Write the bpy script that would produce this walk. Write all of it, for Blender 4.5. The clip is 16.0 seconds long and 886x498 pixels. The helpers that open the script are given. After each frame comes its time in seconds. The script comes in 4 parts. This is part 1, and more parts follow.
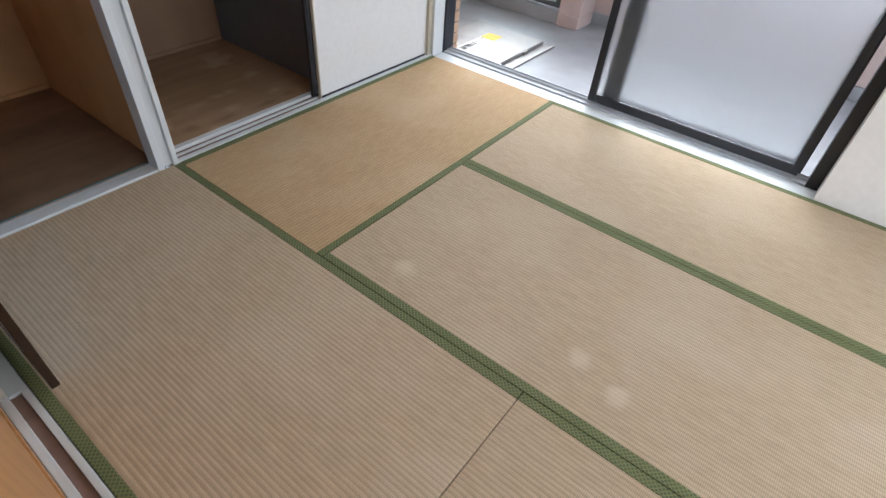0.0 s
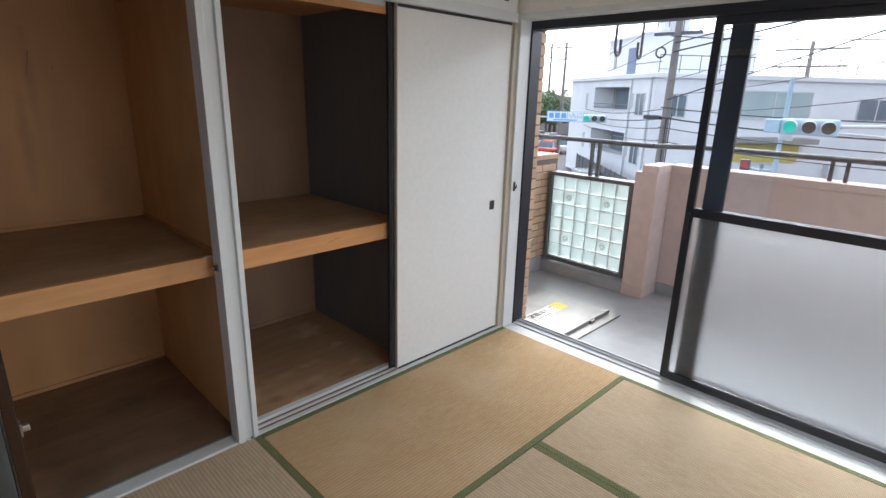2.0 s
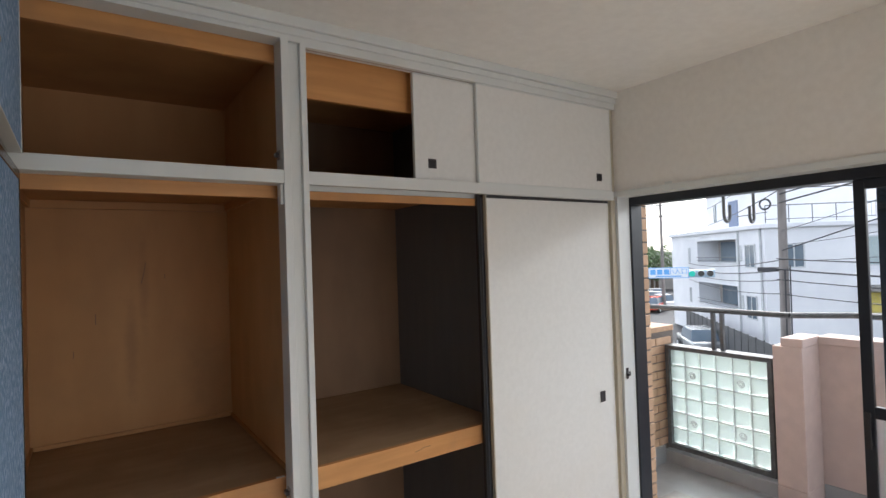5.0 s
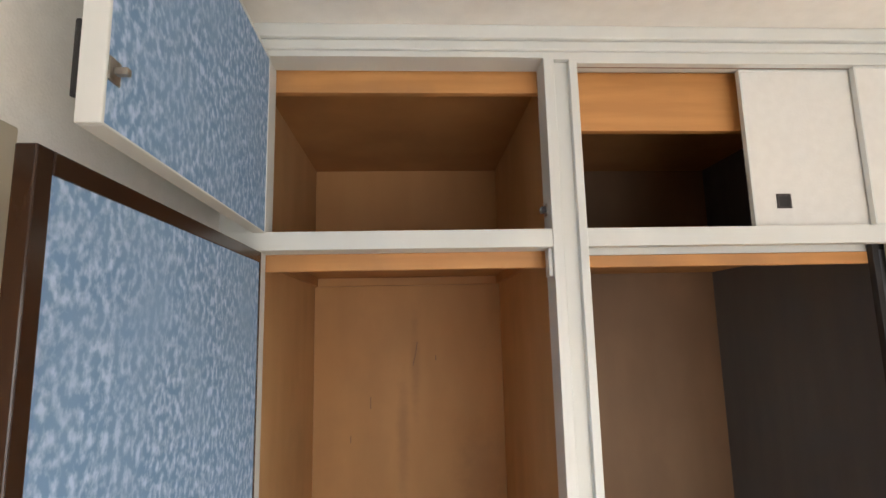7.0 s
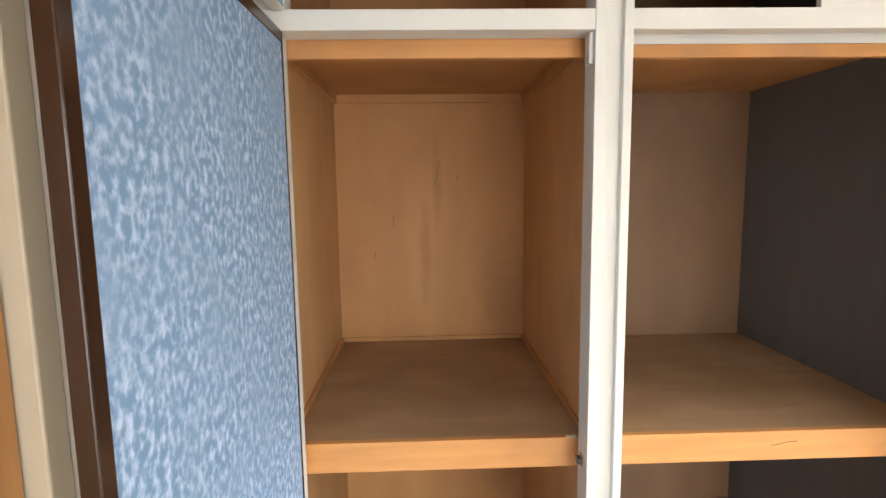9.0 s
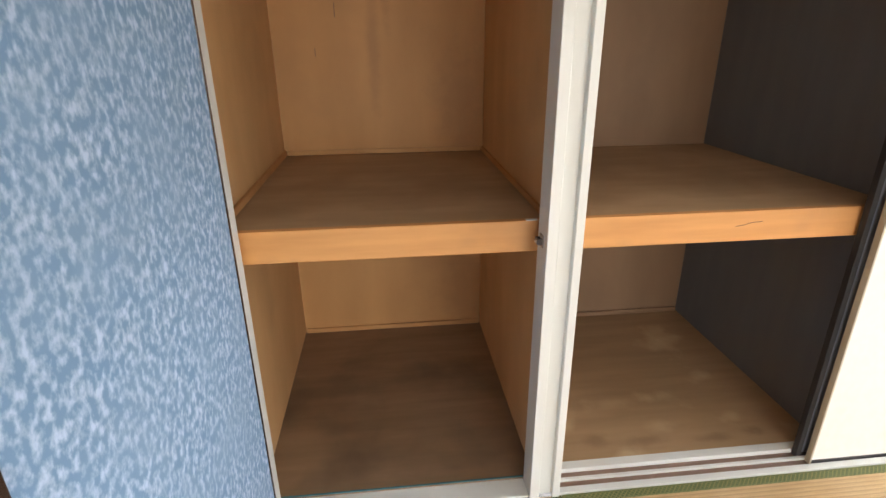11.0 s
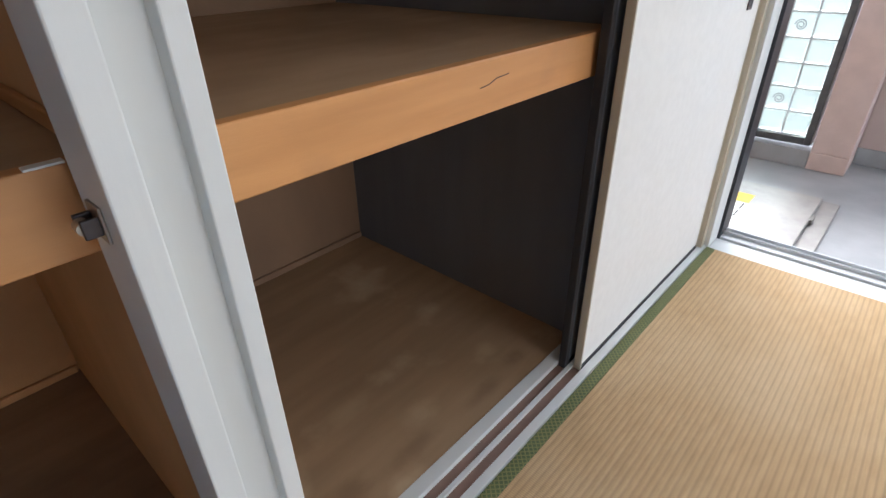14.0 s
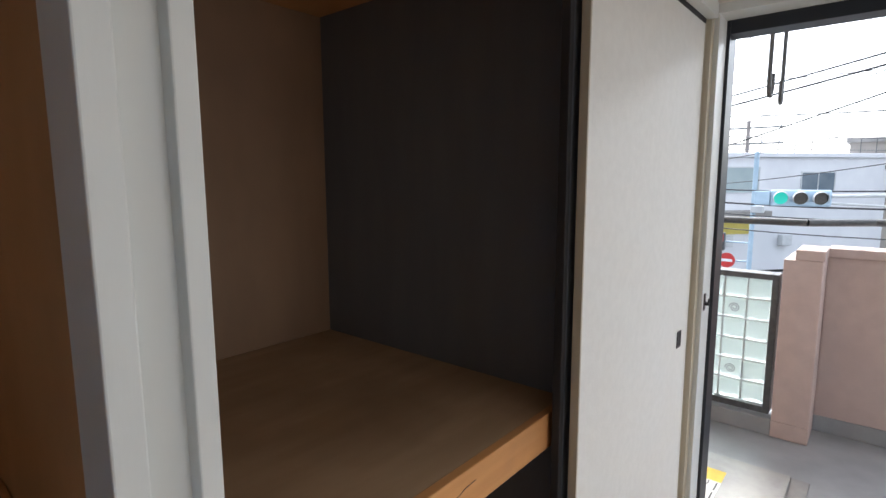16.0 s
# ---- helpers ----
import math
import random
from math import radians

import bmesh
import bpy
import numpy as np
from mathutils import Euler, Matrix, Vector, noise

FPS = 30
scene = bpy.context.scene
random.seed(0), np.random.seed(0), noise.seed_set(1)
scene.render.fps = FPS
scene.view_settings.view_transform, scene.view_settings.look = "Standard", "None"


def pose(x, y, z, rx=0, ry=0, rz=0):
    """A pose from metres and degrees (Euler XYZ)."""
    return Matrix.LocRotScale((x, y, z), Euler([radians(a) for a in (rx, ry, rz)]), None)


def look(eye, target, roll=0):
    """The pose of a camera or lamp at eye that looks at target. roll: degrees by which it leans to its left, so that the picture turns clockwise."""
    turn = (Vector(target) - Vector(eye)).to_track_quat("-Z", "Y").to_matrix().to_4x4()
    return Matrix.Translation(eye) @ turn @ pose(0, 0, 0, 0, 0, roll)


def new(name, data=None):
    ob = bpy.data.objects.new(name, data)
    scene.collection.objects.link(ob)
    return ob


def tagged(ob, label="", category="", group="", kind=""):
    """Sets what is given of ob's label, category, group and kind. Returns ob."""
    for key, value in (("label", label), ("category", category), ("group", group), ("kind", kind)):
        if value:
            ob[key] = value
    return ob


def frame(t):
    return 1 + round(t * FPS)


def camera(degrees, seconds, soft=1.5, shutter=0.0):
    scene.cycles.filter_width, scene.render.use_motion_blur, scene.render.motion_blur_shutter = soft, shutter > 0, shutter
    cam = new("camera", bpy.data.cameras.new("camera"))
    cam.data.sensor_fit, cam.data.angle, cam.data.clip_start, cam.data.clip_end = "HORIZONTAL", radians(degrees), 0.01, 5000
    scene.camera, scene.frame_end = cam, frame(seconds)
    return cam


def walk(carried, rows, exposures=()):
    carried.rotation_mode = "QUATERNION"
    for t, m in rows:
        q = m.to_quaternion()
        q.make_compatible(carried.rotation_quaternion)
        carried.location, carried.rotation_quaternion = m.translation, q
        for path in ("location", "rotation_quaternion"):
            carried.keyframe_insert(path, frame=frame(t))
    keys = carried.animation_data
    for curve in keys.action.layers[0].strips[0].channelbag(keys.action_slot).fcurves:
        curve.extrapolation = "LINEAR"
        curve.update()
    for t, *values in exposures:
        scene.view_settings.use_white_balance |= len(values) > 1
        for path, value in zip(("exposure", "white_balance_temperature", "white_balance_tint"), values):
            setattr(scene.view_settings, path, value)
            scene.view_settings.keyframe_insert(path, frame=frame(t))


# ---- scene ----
cam = camera(80.5, 16.0)
PATH = [
    (0, (-2.607, -2.018, 1.311), (-1.385, -1.164, -0.022), 5.0),
    (0.5, (-2.616, -2.009, 1.327), (-1.423, -1.03, 0.054), 4.5),
    (1, (-2.617, -2.0, 1.401), (-1.376, -0.856, 0.329), 2.8),
    (1.5, (-2.616, -2.004, 1.461), (-1.31, -0.723, 0.652), 1.7),
    (2, (-2.601, -1.996, 1.512), (-1.247, -0.64, 0.94), 1.4),
    (2.5, (-2.601, -2.0, 1.566), (-1.235, -0.58, 1.221), 1.4),
    (3, (-2.598, -2.01, 1.601), (-1.248, -0.54, 1.462), 1.2),
    (5.5, (-2.351, -1.675, 1.628), (-1.403, 0.085, 1.695), -2.8),
    (6, (-2.276, -1.501, 1.642), (-1.64, 0.391, 1.774), -2.4),
    (6.5, (-2.19, -1.339, 1.689), (-1.922, 0.63, 1.921), -1.4),
    (7, (-2.19, -1.283, 1.708), (-2.078, 0.691, 2.007), -1.3),
    (7.5, (-2.209, -1.263, 1.686), (-2.115, 0.718, 1.947), -0.8),
    (8, (-2.225, -1.25, 1.614), (-2.144, 0.745, 1.72), -0.3),
    (8.5, (-2.223, -1.252, 1.561), (-2.16, 0.745, 1.483), -0.1),
    (9, (-2.24, -1.254, 1.549), (-2.178, 0.73, 1.306), -0.8),
    (9.5, (-2.245, -1.235, 1.463), (-2.187, 0.735, 1.121), -0.7),
    (12, (-2.1, -0.856, 1.173), (-1.515, 0.818, 0.248), -0.1),
    (12.5, (-2.017, -0.616, 1.095), (-1.122, 0.907, 0.158), -0.1),
    (13, (-1.96, -0.438, 1.029), (-0.808, 0.884, 0.068), -0.2),
    (13.5, (-1.932, -0.394, 0.992), (-0.693, 0.817, -0.006), -0.5),
    (14, (-1.927, -0.397, 1.001), (-0.653, 0.77, -0.006), -1.0),
    (14.5, (-1.924, -0.392, 1.11), (-0.596, 0.797, 0.205), -0.8),
    (15, (-1.921, -0.407, 1.246), (-0.491, 0.816, 0.569), -0.3),
    (15.5, (-1.946, -0.434, 1.341), (-0.443, 0.817, 0.919), 0.3),
    (16, (-1.965, -0.446, 1.394), (-0.448, 0.829, 1.128), -0.2),
]
EXPOSURE = [(0.0, 2.2, 5850, 10), (0.5, 2.35, 6050, 10), (1.0, 2.4, 6050, 10), (2.0, 1.95, 6100, 10), (3.0, 1.85, 6550, 10), (5.5, 2.1, 6350, 10), (6.5, 2.9, 6750, 10),
            (8.0, 3.45, 6900, 10), (9.5, 3.6, 6950, 10), (12.0, 2.75, 7100, 10), (12.5, 2.6, 6300, 10), (13.5, 2.5, 5900, 10), (14.5, 2.35, 6150, 10), (16.0, 2.0, 6250, 10)]
walk(cam, [(t, look(eye, target, roll)) for t, eye, target, roll in PATH], EXPOSURE)

# ---- world, sun, exposure ----
world = bpy.data.worlds.new("world")
scene.world = world
world.use_nodes = True
wn = world.node_tree.nodes
sky = wn.new("ShaderNodeTexSky")
sky.sky_type = 'NISHITA'
sky.sun_disc = False
sky.sun_elevation = radians(50)
sky.sun_rotation = radians(60)
sky.air_density, sky.dust_density, sky.ozone_density = 1.0, 2.0, 1.0
cloud = wn.new("ShaderNodeHueSaturation")          # thin high cloud: a paler sky
cloud.inputs["Saturation"].default_value = 0.35
world.node_tree.links.new(sky.outputs[0], cloud.inputs["Color"])
world.node_tree.links.new(cloud.outputs[0], wn["Background"].inputs[0])
wn["Background"].inputs[1].default_value = 0.15
sun_data = bpy.data.lights.new("sun", 'SUN')
sun_data.energy, sun_data.angle, sun_data.color = 0.8, radians(25), (1.0, 0.97, 0.93)
sun = new("sun", sun_data)
sun.matrix_world = look((0, 0, 0), (-0.55, -0.32, -0.77))
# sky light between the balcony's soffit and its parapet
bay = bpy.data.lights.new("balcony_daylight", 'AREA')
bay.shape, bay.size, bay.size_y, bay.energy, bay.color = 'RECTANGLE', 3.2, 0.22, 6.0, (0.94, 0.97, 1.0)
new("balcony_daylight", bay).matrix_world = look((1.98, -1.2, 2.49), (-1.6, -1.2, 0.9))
# daylight of the window in the wall behind the walker
day = bpy.data.lights.new("window_daylight", 'AREA')
day.shape, day.size, day.size_y, day.energy, day.color = 'RECTANGLE', 1.9, 1.75, 4.8, (0.97, 0.98, 1.0)
new("window_daylight", day).matrix_world = look((-1.30, -3.62, 1.02), (-1.30, 0.0, 1.02))


# ---- materials ----
def mat(name, c1, c2=None, scale=8.0, rough=0.6, bump=0.0, bscale=60.0, metal=0.0, stretch=(1, 1, 1), spread=(0.35, 0.65),
        spec=0.5, c3=None, scale3=1.5, spread3=(0.5, 0.75)):
    """Two colours mixed by fine noise, a third by broad stains, with relief."""
    m = bpy.data.materials.new(name)
    m.use_nodes = True
    n, l = m.node_tree.nodes, m.node_tree.links
    b = n["Principled BSDF"]
    b.inputs["Roughness"].default_value, b.inputs["Metallic"].default_value = rough, metal
    b.inputs["Specular IOR Level"].default_value = spec
    b.inputs["Base Color"].default_value = (*c1, 1)
    co = n.new("ShaderNodeTexCoord")
    mp = n.new("ShaderNodeMapping")
    mp.inputs["Scale"].default_value = stretch
    l.new(co.outputs["Object"], mp.inputs["Vector"])
    last = None

    def blend(prev, col, sc, sp, vec):
        t = n.new("ShaderNodeTexNoise")
        t.inputs["Scale"].default_value, t.inputs["Detail"].default_value = sc, 5
        l.new(vec, t.inputs["Vector"])
        r = n.new("ShaderNodeMapRange")
        r.inputs["From Min"].default_value, r.inputs["From Max"].default_value = sp
        l.new(t.outputs["Fac"], r.inputs["Value"])
        x = n.new("ShaderNodeMix")
        x.data_type = 'RGBA'
        l.new(r.outputs["Result"], x.inputs["Factor"])
        if prev is None:
            x.inputs[6].default_value = (*c1, 1)
        else:
            l.new(prev, x.inputs[6])
        x.inputs[7].default_value = (*col, 1)
        l.new(x.outputs[2], b.inputs["Base Color"])
        return x.outputs[2]
    if c2:
        last = blend(last, c2, scale, spread, mp.outputs[0])
    if c3:
        last = blend(last, c3, scale3, spread3, co.outputs["Object"])
    if bump:
        t = n.new("ShaderNodeTexNoise")
        t.inputs["Scale"].default_value, t.inputs["Detail"].default_value = bscale, 6
        l.new(mp.outputs[0], t.inputs["Vector"])
        bp = n.new("ShaderNodeBump")
        bp.inputs["Strength"].default_value, bp.inputs["Distance"].default_value = bump, 0.002
        l.new(t.outputs["Fac"], bp.inputs["Height"])
        l.new(bp.outputs[0], b.inputs["Normal"])
    return m


def vary(m, amount=0.25):
    """Each piece a little lighter or darker than the next."""
    n, l = m.node_tree.nodes, m.node_tree.links
    b = n["Principled BSDF"]
    src = b.inputs["Base Color"].links[0].from_socket
    oi = n.new("ShaderNodeObjectInfo")
    r = n.new("ShaderNodeMapRange")
    r.inputs["To Min"].default_value, r.inputs["To Max"].default_value = 1 - amount, 1 + amount
    l.new(oi.outputs["Random"], r.inputs["Value"])
    h = n.new("ShaderNodeHueSaturation")
    l.new(r.outputs["Result"], h.inputs["Value"])
    l.new(src, h.inputs["Color"])
    l.new(h.outputs[0], b.inputs["Base Color"])
    return m


def tatami_mat_material(name, c1, c2, c3):
    """Woven rush: ribs along the mat, thread marks across them, faded patches."""
    m = mat(name, c1, c2, scale=14.0, rough=0.75, stretch=(4, 1, 1), c3=c3, scale3=2.2, spread3=(0.48, 0.8), spec=0.2)
    n, l = m.node_tree.nodes, m.node_tree.links
    b = n["Principled BSDF"]
    src = b.inputs["Base Color"].links[0].from_socket
    co = n.new("ShaderNodeTexCoord")
    w = n.new("ShaderNodeTexWave")
    w.bands_direction = 'X'
    w.inputs["Scale"].default_value, w.inputs["Distortion"].default_value = 20.9, 0.25
    w.inputs["Detail"].default_value, w.inputs["Detail Scale"].default_value = 2, 1.0
    l.new(co.outputs["Object"], w.inputs["Vector"])
    w2 = n.new("ShaderNodeTexWave")
    w2.bands_direction = 'Y'
    w2.inputs["Scale"].default_value, w2.inputs["Distortion"].default_value = 62, 2.0
    w2.inputs["Detail Scale"].default_value = 3
    l.new(co.outputs["Object"], w2.inputs["Vector"])
    groove = n.new("ShaderNodeMapRange")
    groove.inputs["From Min"].default_value, groove.inputs["From Max"].default_value = 0.0, 0.4
    groove.inputs["To Min"].default_value, groove.inputs["To Max"].default_value = 0.80, 1.0
    l.new(w.outputs["Fac"], groove.inputs["Value"])
    thread = n.new("ShaderNodeMapRange")
    thread.inputs["To Min"].default_value, thread.inputs["To Max"].default_value = 0.80, 1.06
    l.new(w2.outputs["Fac"], thread.inputs["Value"])
    mul = n.new("ShaderNodeMath")
    mul.operation = 'MULTIPLY'
    l.new(groove.outputs[0], mul.inputs[0])
    l.new(thread.outputs[0], mul.inputs[1])
    h = n.new("ShaderNodeHueSaturation")
    l.new(mul.outputs[0], h.inputs["Value"])
    l.new(src, h.inputs["Color"])
    l.new(h.outputs[0], b.inputs["Base Color"])
    add = n.new("ShaderNodeMath")
    add.operation = 'ADD'
    half = n.new("ShaderNodeMath")
    half.operation = 'MULTIPLY'
    half.inputs[1].default_value = 0.3
    l.new(w2.outputs["Fac"], half.inputs[0])
    l.new(w.outputs["Fac"], add.inputs[0])
    l.new(half.outputs[0], add.inputs[1])
    bp = n.new("ShaderNodeBump")
    bp.inputs["Strength"].default_value, bp.inputs["Distance"].default_value = 0.45, 0.0012
    l.new(add.outputs[0], bp.inputs["Height"])
    l.new(bp.outputs[0], b.inputs["Normal"])
    return m


def border_material():
    """Green cloth binding with a small lattice pattern."""
    m = mat("tatami_border_cloth", (0.075, 0.10, 0.04), (0.10, 0.125, 0.05), 20, 0.8, 0.3, 400)
    n, l = m.node_tree.nodes, m.node_tree.links
    b = n["Principled BSDF"]
    src = b.inputs["Base Color"].links[0].from_socket
    co = n.new("ShaderNodeTexCoord")
    mp = n.new("ShaderNodeMapping")
    mp.inputs["Rotation"].default_value = (0, 0, radians(45))
    l.new(co.outputs["Object"], mp.inputs["Vector"])
    ck = n.new("ShaderNodeTexBrick")
    ck.inputs["Scale"].default_value = 1
    ck.offset = 0.0
    ck.inputs["Brick Width"].default_value, ck.inputs["Row Height"].default_value = 0.010, 0.010
    ck.inputs["Mortar Size"].default_value, ck.inputs["Mortar Smooth"].default_value = 0.0016, 0.3
    l.new(mp.outputs[0], ck.inputs["Vector"])
    x = n.new("ShaderNodeMix")
    x.data_type = 'RGBA'
    l.new(ck.outputs["Fac"], x.inputs["Factor"])
    l.new(src, x.inputs[6])
    x.inputs[7].default_value = (0.20, 0.205, 0.075, 1)
    l.new(x.outputs[2], b.inputs["Base Color"])
    return m


def glass_material(name, color, rough, bump=0.0):
    m = bpy.data.materials.new(name)
    m.use_nodes = True
    n, l = m.node_tree.nodes, m.node_tree.links
    b = n["Principled BSDF"]
    b.inputs["Base Color"].default_value = (*color, 1)
    b.inputs["Transmission Weight"].default_value = 1
    b.inputs["Roughness"].default_value = rough
    b.inputs["IOR"].default_value = 1.45
    if bump:
        t = n.new("ShaderNodeTexNoise")
        t.inputs["Scale"].default_value = 25
        co = n.new("ShaderNodeTexCoord")
        l.new(co.outputs["Object"], t.inputs["Vector"])
        bp = n.new("ShaderNodeBump")
        bp.inputs["Strength"].default_value, bp.inputs["Distance"].default_value = bump, 0.01
        l.new(t.outputs["Fac"], bp.inputs["Height"])
        l.new(bp.outputs[0], b.inputs["Normal"])
    return m


def lamp_material(name, color, strength):
    m = bpy.data.materials.new(name)
    m.use_nodes = True
    b = m.node_tree.nodes["Principled BSDF"]
    b.inputs["Base Color"].default_value = (*color, 1)
    b.inputs["Emission Color"].default_value = (*color, 1)
    b.inputs["Emission Strength"].default_value = strength
    return m


WHITE = mat("white_gloss_paint", (0.68, 0.70, 0.685), (0.645, 0.665, 0.65), 6, 0.45, 0.15, 50, stretch=(1, 1, 0.15), c3=(0.60, 0.605, 0.57), scale3=3, spread3=(0.6, 0.9))
WALLPAPER = mat("white_wallpaper", (0.84, 0.815, 0.765), (0.80, 0.775, 0.725), 30, 0.85, 0.5, 220, c3=(0.78, 0.745, 0.69), scale3=1.1)
CEILING = mat("ceiling_paper", (0.88, 0.86, 0.82), (0.84, 0.82, 0.78), 25, 0.9, 0.4, 200)
PLY = mat("orange_plywood", (0.52, 0.27, 0.105), (0.45, 0.225, 0.083), 2.2, 0.6, 0.2, 90, stretch=(2.5, 2.5, 0.7), c3=(0.33, 0.165, 0.07), scale3=2.0, spread3=(0.52, 0.8))
PLYSIDE = mat("pale_plywood", (0.62, 0.375, 0.18), (0.55, 0.325, 0.15), 2.4, 0.65, 0.2, 90, stretch=(2.5, 2.5, 0.7), c3=(0.44, 0.27, 0.13), scale3=2.2, spread3=(0.55, 0.85))
PLYSTAIN = mat("stained_plywood", (0.29, 0.185, 0.11), (0.23, 0.145, 0.082), 4, 0.65, 0.25, 80, stretch=(0.6, 4, 1), c3=(0.12, 0.075, 0.045), scale3=2.6, spread3=(0.45, 0.75))
PLYFLOOR = mat("worn_plywood", (0.43, 0.295, 0.18), (0.36, 0.24, 0.14), 4, 0.65, 0.25, 80, stretch=(0.6, 4, 1), c3=(0.27, 0.17, 0.095), scale3=2.6, spread3=(0.45, 0.75))
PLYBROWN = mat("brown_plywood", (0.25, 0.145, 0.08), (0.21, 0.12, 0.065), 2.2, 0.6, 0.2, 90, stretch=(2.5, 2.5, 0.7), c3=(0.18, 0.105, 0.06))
PLYSCUFF = mat("scuffed_plywood", (0.40, 0.265, 0.15), (0.33, 0.215, 0.12), 4, 0.65, 0.25, 80, stretch=(0.6, 4, 1), c3=(0.56, 0.42, 0.26), scale3=4.2, spread3=(0.56, 0.74))
BATTEN = mat("orange_pine", (0.62, 0.30, 0.105), (0.53, 0.245, 0.08), 4, 0.5, 0.2, 70, stretch=(0.7, 8, 8), c3=(0.42, 0.21, 0.085), scale3=4)
DARKPLY = mat("blue_grey_board", (0.108, 0.122, 0.15), (0.122, 0.134, 0.16), 5, 0.7, 0.2, 60, stretch=(3, 3, 0.5), c3=(0.13, 0.126, 0.13), scale3=1.2)
FUSUMA = mat("white_fusuma_paper", (0.75, 0.745, 0.72), (0.72, 0.715, 0.69), 40, 0.75, 0.3, 160, c3=(0.74, 0.72, 0.67), scale3=1.2)
BLACKWOOD = mat("black_lacquer_wood", (0.018, 0.017, 0.019), (0.028, 0.026, 0.028), 10, 0.6, 0.1, 60, stretch=(1, 1, 0.2))
BEIGEWOOD = mat("beige_painted_wood", (0.50, 0.45, 0.35), (0.44, 0.39, 0.30), 8, 0.5, 0.15, 60, stretch=(2, 2, 0.2))
BROWNWOOD = mat("dark_brown_lacquer", (0.034, 0.015, 0.008), (0.024, 0.011, 0.006), 8, 0.22, 0.1, 60, stretch=(2, 2, 0.2), c3=(0.03, 0.018, 0.012), scale3=2)
ORANGEDOOR = mat("orange_wood_veneer", (0.50, 0.25, 0.09), (0.42, 0.20, 0.07), 5, 0.4, 0.1, 60, stretch=(6, 6, 0.4))
BLUEPAPER = mat("blue_mottled_paper", (0.155, 0.285, 0.48), (0.47, 0.60, 0.78), 90, 0.8, 0.3, 130, stretch=(0.8, 1, 0.6), spread=(0.44, 0.66), c3=(0.23, 0.36, 0.54), scale3=5, spread3=(0.45, 0.8))
ALU = mat("black_aluminium", (0.012, 0.015, 0.022), (0.018, 0.021, 0.028), 10, 0.38, 0.05, 80)
STEEL = mat("dull_steel", (0.42, 0.41, 0.39), (0.30, 0.28, 0.25), 60, 0.38, 0.1, 200, metal=1.0)
PULL = mat("bronze_pull", (0.05, 0.045, 0.05), (0.08, 0.07, 0.07), 60, 0.4, metal=0.6)
GROOVE = mat("brown_vinyl_track", (0.27, 0.17, 0.13), (0.22, 0.14, 0.11), 20, 0.5)
TEAL = mat("teal_edge_paper", (0.03, 0.13, 0.16), (0.05, 0.17, 0.2), 30, 0.7)
TATAMI = tatami_mat_material("tatami_rush", (0.58, 0.445, 0.29), (0.52, 0.395, 0.255), (0.63, 0.50, 0.35))
TATAMI_DARK = tatami_mat_material("tatami_rush_sunburnt", (0.60, 0.41, 0.22), (0.54, 0.365, 0.19), (0.66, 0.49, 0.30))


def marked(m, colour, strength, spots):
    """Soft-edged stains or bleached marks: centre and half sizes in the piece's own metres."""
    n, l = m.node_tree.nodes, m.node_tree.links
    b = n["Principled BSDF"]
    co = n.new("ShaderNodeTexCoord")
    rough = n.new("ShaderNodeTexNoise")
    rough.inputs["Scale"].default_value, rough.inputs["Detail"].default_value = 22, 5
    l.new(co.outputs["Object"], rough.inputs["Vector"])
    for centre, half in spots:
        src = b.inputs["Base Color"].links[0].from_socket
        off = n.new("ShaderNodeVectorMath")
        off.operation = 'SUBTRACT'
        off.inputs[1].default_value = centre
        l.new(co.outputs["Object"], off.inputs[0])
        sc = n.new("ShaderNodeVectorMath")
        sc.operation = 'DIVIDE'
        sc.inputs[1].default_value = half
        l.new(off.outputs[0], sc.inputs[0])
        ln = n.new("ShaderNodeVectorMath")
        ln.operation = 'LENGTH'
        l.new(sc.outputs[0], ln.inputs[0])
        wob = n.new("ShaderNodeMath")
        wob.operation = 'MULTIPLY_ADD'
        wob.inputs[1].default_value = 0.9
        l.new(rough.outputs["Fac"], wob.inputs[0])
        l.new(ln.outputs["Value"], wob.inputs[2])
        rng = n.new("ShaderNodeMapRange")
        rng.interpolation_type = 'SMOOTHSTEP'
        rng.inputs["From Min"].default_value, rng.inputs["From Max"].default_value = 0.55, 1.5
        rng.inputs["To Min"].default_value, rng.inputs["To Max"].default_value = strength, 0.0
        l.new(wob.outputs[0], rng.inputs["Value"])
        x = n.new("ShaderNodeMix")
        x.data_type = 'RGBA'
        l.new(rng.outputs[0], x.inputs["Factor"])
        l.new(src, x.inputs[6])
        x.inputs[7].default_value = (*colour, 1)
        l.new(x.outputs[2], b.inputs["Base Color"])
    return m


TATAMI_WORN = marked(tatami_mat_material("tatami_rush_marked", (0.58, 0.445, 0.29), (0.52, 0.395, 0.255), (0.63, 0.50, 0.35)), (0.72, 0.60, 0.43), 0.5,
                     [((-0.284, 0.62, 0.06), (0.055, 0.06, 0.1)), ((-0.222, -0.05, 0.06), (0.05, 0.055, 0.1)), ((-0.27, -0.20, 0.06), (0.055, 0.05, 0.1))])
